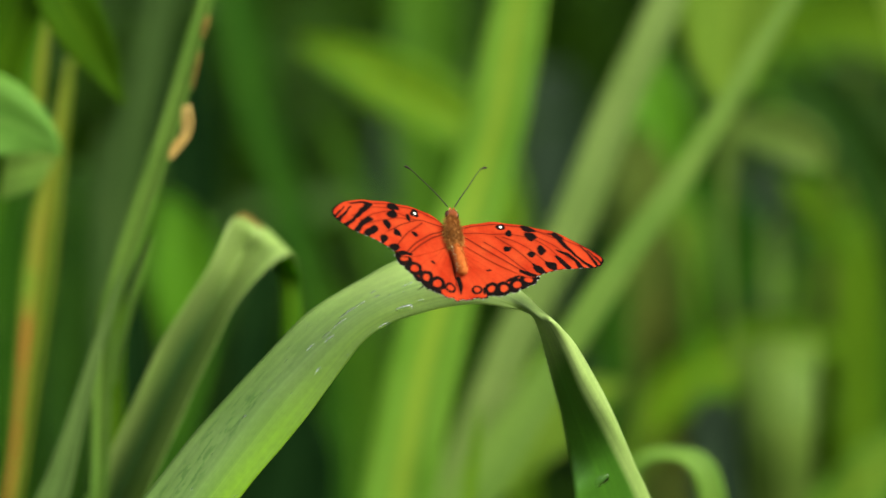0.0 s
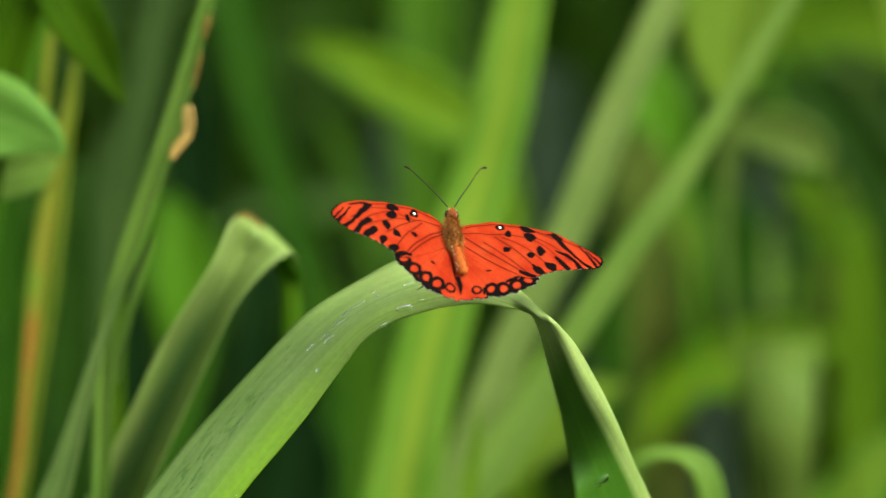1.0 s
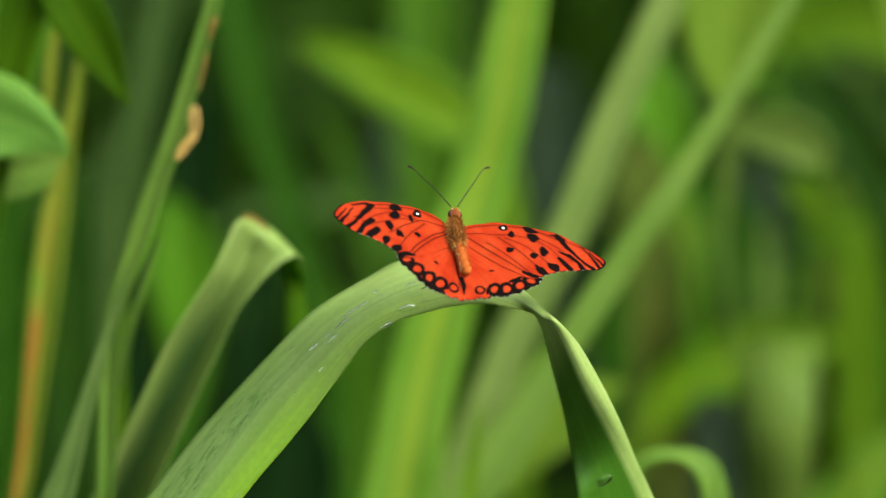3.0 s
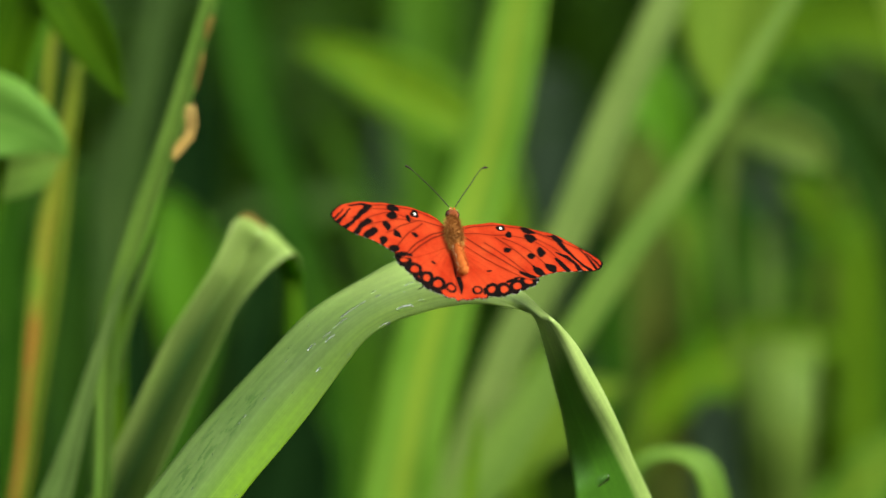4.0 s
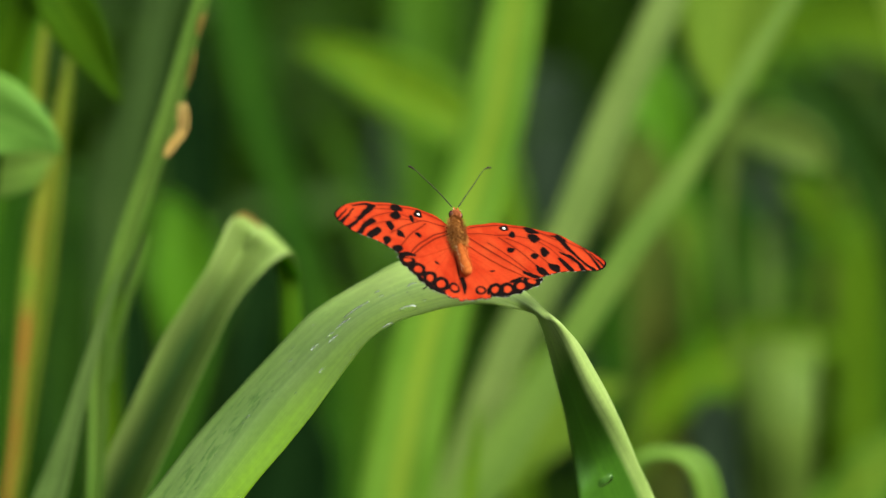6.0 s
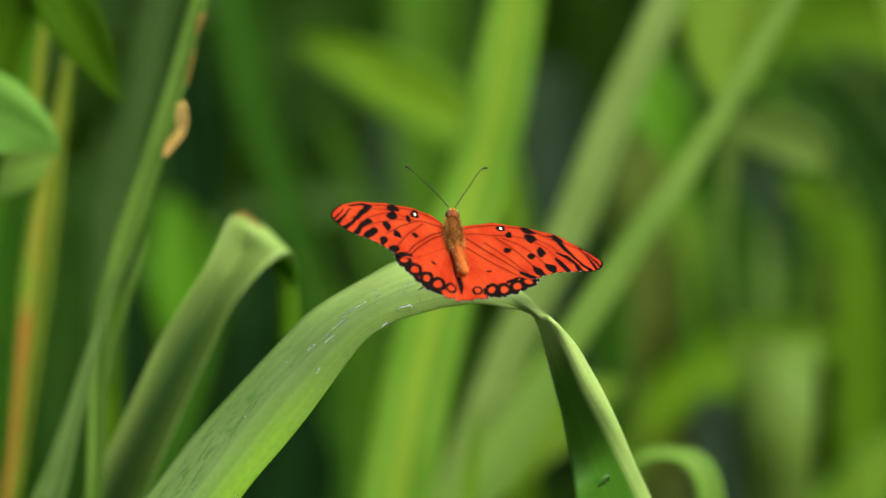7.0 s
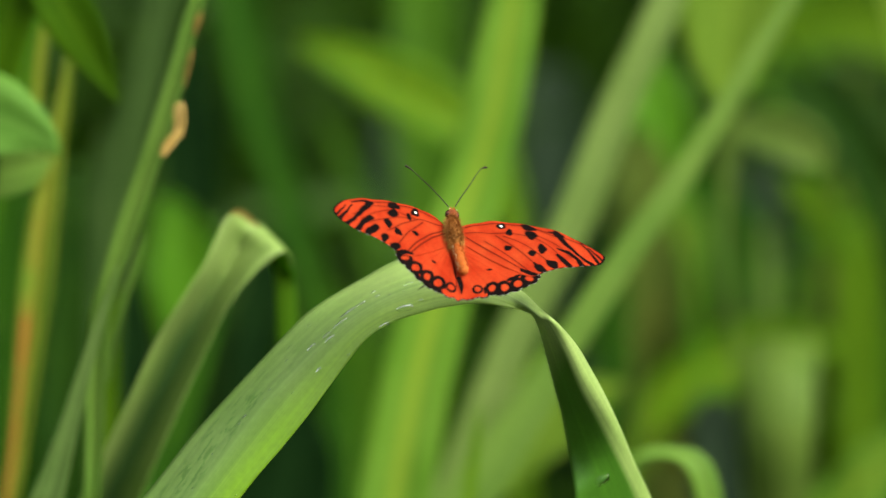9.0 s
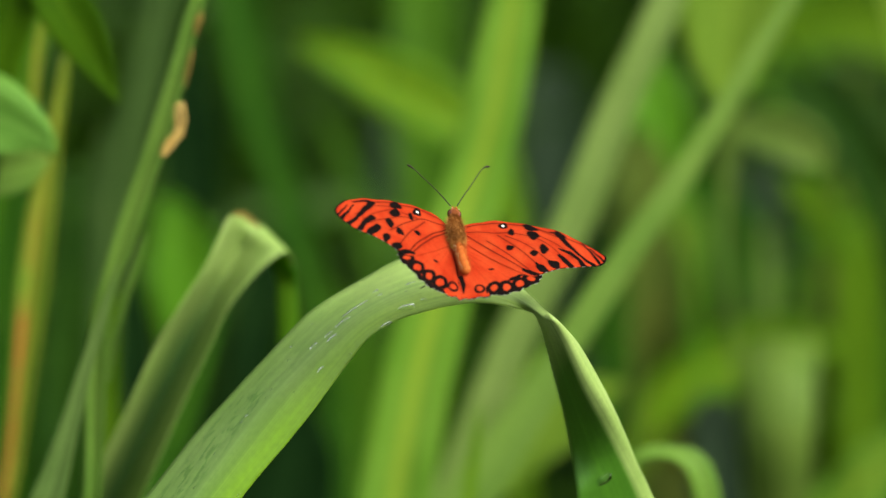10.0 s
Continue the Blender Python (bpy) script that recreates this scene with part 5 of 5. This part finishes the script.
    out.append(grass_blade([(-0.0050, 0.3920, 0.5826), (0.0138, 0.3975, 0.6028), (0.0295, 0.4018, 0.6189), (0.0452, 0.4046, 0.6294), (0.0577, 0.4064, 0.6361), (0.0671, 0.4073, 0.6395)], [0.0084, 0.0188, 0.0243, 0.0234, 0.0125, 0.0017], MELLOW, "broad soft green leaf leaning low", fold=0.15))
    out.append(grass_blade([(0.1221, 0.6170, 0.4950), (0.1209, 0.6264, 0.5300), (0.1178, 0.6314, 0.5486), (0.1125, 0.6358, 0.5649)], [0.0241, 0.0290, 0.0265, 0.0072], SLATE, "low leaf darkened to stand for a bluish shaded gap"))
    out.append(grass_blade([(0.1665, 0.8092, 0.4394), (0.1759, 0.8313, 0.5220), (0.1853, 0.8466, 0.5790), (0.1920, 0.8584, 0.6230), (0.1973, 0.8674, 0.6567)], [0.0043, 0.0054, 0.0059, 0.0048, 0.0016], OLIVE, "narrow grass blade far behind"))
    out.append(grass_blade([(0.2023, 1.0936, 0.3416), (0.1930, 1.1302, 0.4783), (0.1884, 1.1542, 0.5677), (0.1899, 1.1637, 0.6034), (0.1961, 1.1749, 0.6451)], [0.0062, 0.0154, 0.0278, 0.0308, 0.0123], GRASSY, "green leaf standing far behind"))
    # dark sheet in place of the deep shade low behind the leaf
    out.append(grass_blade([(-0.0666, 0.5697, 0.5116), (-0.0619, 0.5770, 0.5388), (-0.0584, 0.5825, 0.5592), (-0.0561, 0.5867, 0.5750)], [0.0352, 0.0352, 0.0282, 0.0070], GAP_SHADE, "leaf darkened to stand for deep shade"))
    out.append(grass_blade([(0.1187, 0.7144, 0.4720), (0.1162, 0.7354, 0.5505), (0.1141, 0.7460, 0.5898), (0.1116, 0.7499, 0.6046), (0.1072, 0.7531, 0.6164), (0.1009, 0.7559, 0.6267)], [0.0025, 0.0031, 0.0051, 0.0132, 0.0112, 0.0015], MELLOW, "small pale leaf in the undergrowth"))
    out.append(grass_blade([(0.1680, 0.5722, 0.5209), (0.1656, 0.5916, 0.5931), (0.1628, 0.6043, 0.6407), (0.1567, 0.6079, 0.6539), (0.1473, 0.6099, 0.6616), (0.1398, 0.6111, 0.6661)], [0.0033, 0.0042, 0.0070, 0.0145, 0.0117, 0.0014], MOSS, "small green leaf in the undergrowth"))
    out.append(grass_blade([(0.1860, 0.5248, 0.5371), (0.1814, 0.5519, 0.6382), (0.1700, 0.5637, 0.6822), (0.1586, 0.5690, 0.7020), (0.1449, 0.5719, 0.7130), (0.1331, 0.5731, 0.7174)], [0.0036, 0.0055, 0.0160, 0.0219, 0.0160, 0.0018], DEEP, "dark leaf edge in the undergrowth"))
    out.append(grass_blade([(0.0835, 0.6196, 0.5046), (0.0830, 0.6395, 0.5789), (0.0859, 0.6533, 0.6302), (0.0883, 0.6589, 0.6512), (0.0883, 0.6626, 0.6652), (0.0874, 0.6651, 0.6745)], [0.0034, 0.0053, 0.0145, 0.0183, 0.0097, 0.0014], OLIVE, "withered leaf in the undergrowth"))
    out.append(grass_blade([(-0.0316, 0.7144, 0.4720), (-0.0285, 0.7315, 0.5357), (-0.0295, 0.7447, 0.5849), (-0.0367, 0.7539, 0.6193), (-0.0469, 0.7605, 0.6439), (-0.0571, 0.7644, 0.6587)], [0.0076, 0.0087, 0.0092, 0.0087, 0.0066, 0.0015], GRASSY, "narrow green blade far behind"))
    out.append(grass_blade([(-0.1137, 0.8092, 0.4394), (-0.1158, 0.8313, 0.5220), (-0.1177, 0.8480, 0.5841), (-0.1196, 0.8577, 0.6204), (-0.1177, 0.8674, 0.6567), (-0.1137, 0.8744, 0.6826)], [0.0080, 0.0161, 0.0268, 0.0295, 0.0161, 0.0021], GAP_SHADE, "leaf darkened to stand for shade far behind"))
    out.append(grass_blade([(0.0740, 0.8091, 0.4391), (0.0780, 0.8230, 0.4909), (0.0826, 0.8313, 0.5220), (0.0847, 0.8397, 0.5531), (0.0834, 0.8459, 0.5764)], [0.0107, 0.0161, 0.0177, 0.0134, 0.0038], MID, "dark green blade in the undergrowth"))
    return out


build_ground()
build_meadow()
arch_plant, arch_leaf = build_arch_plant()
rain_drops = build_drops()
butterfly, wing_parts = build_butterfly()
stalk = build_stalk()
bent_leaf = build_bent_leaf()
yellow_stem = build_yellow_stem()
round_leaf = build_round_leaf()
left_blades = build_left_blades()
back_blades = build_back_blades()
folded_leaf = build_folded_leaf()


# ---- what the breeze moves ----
# seconds, sideways shift in millimetres of the leaf under the butterfly: it trembles about twice a second
TREMBLE = [(0, -0.6), (0.3, 0.6), (0.6, -0.15), (0.8, 0.45), (1.0, -0.65), (1.3, 0.75), (1.5, -0.18), (1.7, 0.75), (2.0, 0.1), (2.3, 0.6), (2.5, 0.45), (2.9, 0.6), (3.1, -0.15), (3.35, 0.6), (3.55, -0.15), (3.8, 0.45), (4.0, -0.42), (4.2, 0.6), (4.5, 0), (5.0, 0), (5.5, 0.23), (5.8, -0.3), (6.0, 0.45), (6.2, -0.45), (6.4, 0.45), (6.6, -0.45), (7.0, -0.42), (7.25, 0.15), (7.5, -0.91), (7.7, 0.15), (8.0, -1.0), (8.2, -0.15), (8.5, -0.69), (9.0, -0.48), (9.5, -0.69), (9.8, -0.75), (10.0, 0.08)]
# the same, up and down
RISE = [(0, -0.08), (4.5, 0.0), (7.0, -0.13), (8.5, -0.13), (9.0, 0.0), (10.0, 0.22)]
LEAF_SWAY = [(t, dx / 1000, float(np.interp(t, *zip(*RISE))) / 1000) for t, dx in TREMBLE]
# seconds, lean in degrees, rise in metres
LEFT_SWAY = [(0, -0.068, 0.00000), (0.5, -0.040, 0.00000), (1, -0.040, 0.00000), (1.5, 0.000, -0.00016), (2, 0.011, -0.00025), (2.5, 0.079, -0.00025), (2.7, 0.079, -0.00025), (4, 0.000, 0.00000), (4.5, 0.000, 0.00000), (5, -0.051, 0.00016), (5.5, -0.113, 0.00033), (7, -0.169, 0.00065), (7.5, -0.169, 0.00057), (8, -0.192, 0.00057), (8.5, -0.169, 0.00057), (9, -0.209, 0.00065), (9.5, -0.198, 0.00065), (10, -0.198, 0.00065)]
# seconds, lift of the wings in degrees
FLAP = [(0, 1.2), (0.3, 2.2), (0.5, 3.0), (0.7, 2.0), (1.0, 0.5), (1.5, 0.0), (2.5, 0.0), (4.0, -0.8), (4.5, 0.0), (5.5, -0.3), (7.0, -0.6), (7.5, -0.3), (7.8, 2.5), (8.0, 5.2), (8.15, 4.6), (8.3, 3.0), (8.5, 1.8), (9.0, 2.2), (9.5, 1.5), (10.0, 1.4)]
# the same for plants that swing by themselves
BENT_SWAY = [(0, -0.080, 0.0), (0.5, -0.055, 0.00016), (1, -0.055, 0.00016), (1.5, -0.015, -0.00025), (2, 0.020, -0.00025), (2.5, 0.045, -0.00025), (2.7, 0.045, -0.00025), (4, 0.0, 0.0), (4.5, 0.0, 0.0), (5, -0.070, 0.00016), (5.5, -0.085, 0.00020), (7, -0.122, 0.00045), (7.5, -0.150, 0.0005), (8.5, -0.155, 0.0005), (9, -0.195, 0.00075), (9.5, -0.185, 0.0006), (10, -0.160, 0.0005)]
STEM_SWAY = [(0, -0.150, 0.0), (0.5, -0.060, 0.0), (1, -0.010, 0.0), (1.5, 0.010, -0.0001), (2.5, 0.070, -0.0002), (4, 0.035, 0.0), (4.5, 0.0, 0.0), (5, -0.065, 0.0003), (5.5, -0.135, 0.0004), (7, -0.190, 0.0007), (8, -0.180, 0.0005), (9, -0.185, 0.0004), (9.5, -0.275, 0.0006), (10, -0.265, 0.0006)]
BLADE_SWAY = [(0, 0.0, 0.0), (1.5, 0.045, 0.0), (2.5, 0.030, 0.0), (4, 0.0, 0.0), (4.5, 0.0, 0.0), (5, -0.040, 0.0), (5.5, -0.085, 0.0), (7, -0.085, 0.0), (8, -0.095, 0.0), (8.5, -0.140, 0.0), (10, -0.140, 0.0)]
CURL_SWAY = [(0, 0.012, 0.0), (1, 0.0, 0.0), (2, 0.085, 0.0), (2.5, 0.095, -0.0003), (4, 0.080, 0.0), (4.5, 0.0, 0.0), (5, -0.040, 0.0), (5.5, -0.070, 0.0003), (7, -0.030, 0.0), (7.5, -0.110, 0.0), (8, -0.135, 0.0003), (9, -0.095, 0.0003), (10, -0.135, 0.0005)]
THIN_SWAY = [(0, 0.33, 0.0), (0.5, 0.33, 0.0), (1, 0.24, 0.0), (1.5, 0.15, 0.0), (2.5, 0.0, 0.0), (10, 0.0, 0.0)]


def motions():
    def lean(plant, rows, share=1.0):
        b = plant.location.copy()
        walk(plant, [(t, pose(b.x, b.y, b.z + rise * share, 0, angle * share, 0)) for t, angle, rise in rows])

    b = arch_plant.location.copy()
    walk(arch_plant, [(t, pose(b.x + dx, b.y, b.z + dz)) for t, dx, dz in LEAF_SWAY])
    for drop in rain_drops:
        d = drop.location.copy()
        walk(drop, [(t, pose(d.x + dx, d.y, d.z + dz)) for t, dx, dz in LEAF_SWAY])
    walk(butterfly, [(t, Matrix.Translation((dx, 0, dz)) @ ROOT) for t, dx, dz in LEAF_SWAY])
    for ob, sign in wing_parts:
        walk(ob, [(t, pose(0, 0, 0, 0, (LIFT + a) * sign, 0)) for t, a in FLAP])
    lean(stalk, LEFT_SWAY, 1.1)
    lean(bent_leaf, BENT_SWAY)
    lean(yellow_stem, STEM_SWAY)
    lean(round_leaf, STEM_SWAY, 0.8)
    for blade in left_blades[1:4] + left_blades[5:6]:
        lean(blade, LEFT_SWAY, 0.85)
    lean(left_blades[9], BENT_SWAY, 0.6)
    lean(back_blades[8], CURL_SWAY)
    lean(back_blades[0], BLADE_SWAY)
    lean(back_blades[14], THIN_SWAY)


motions()
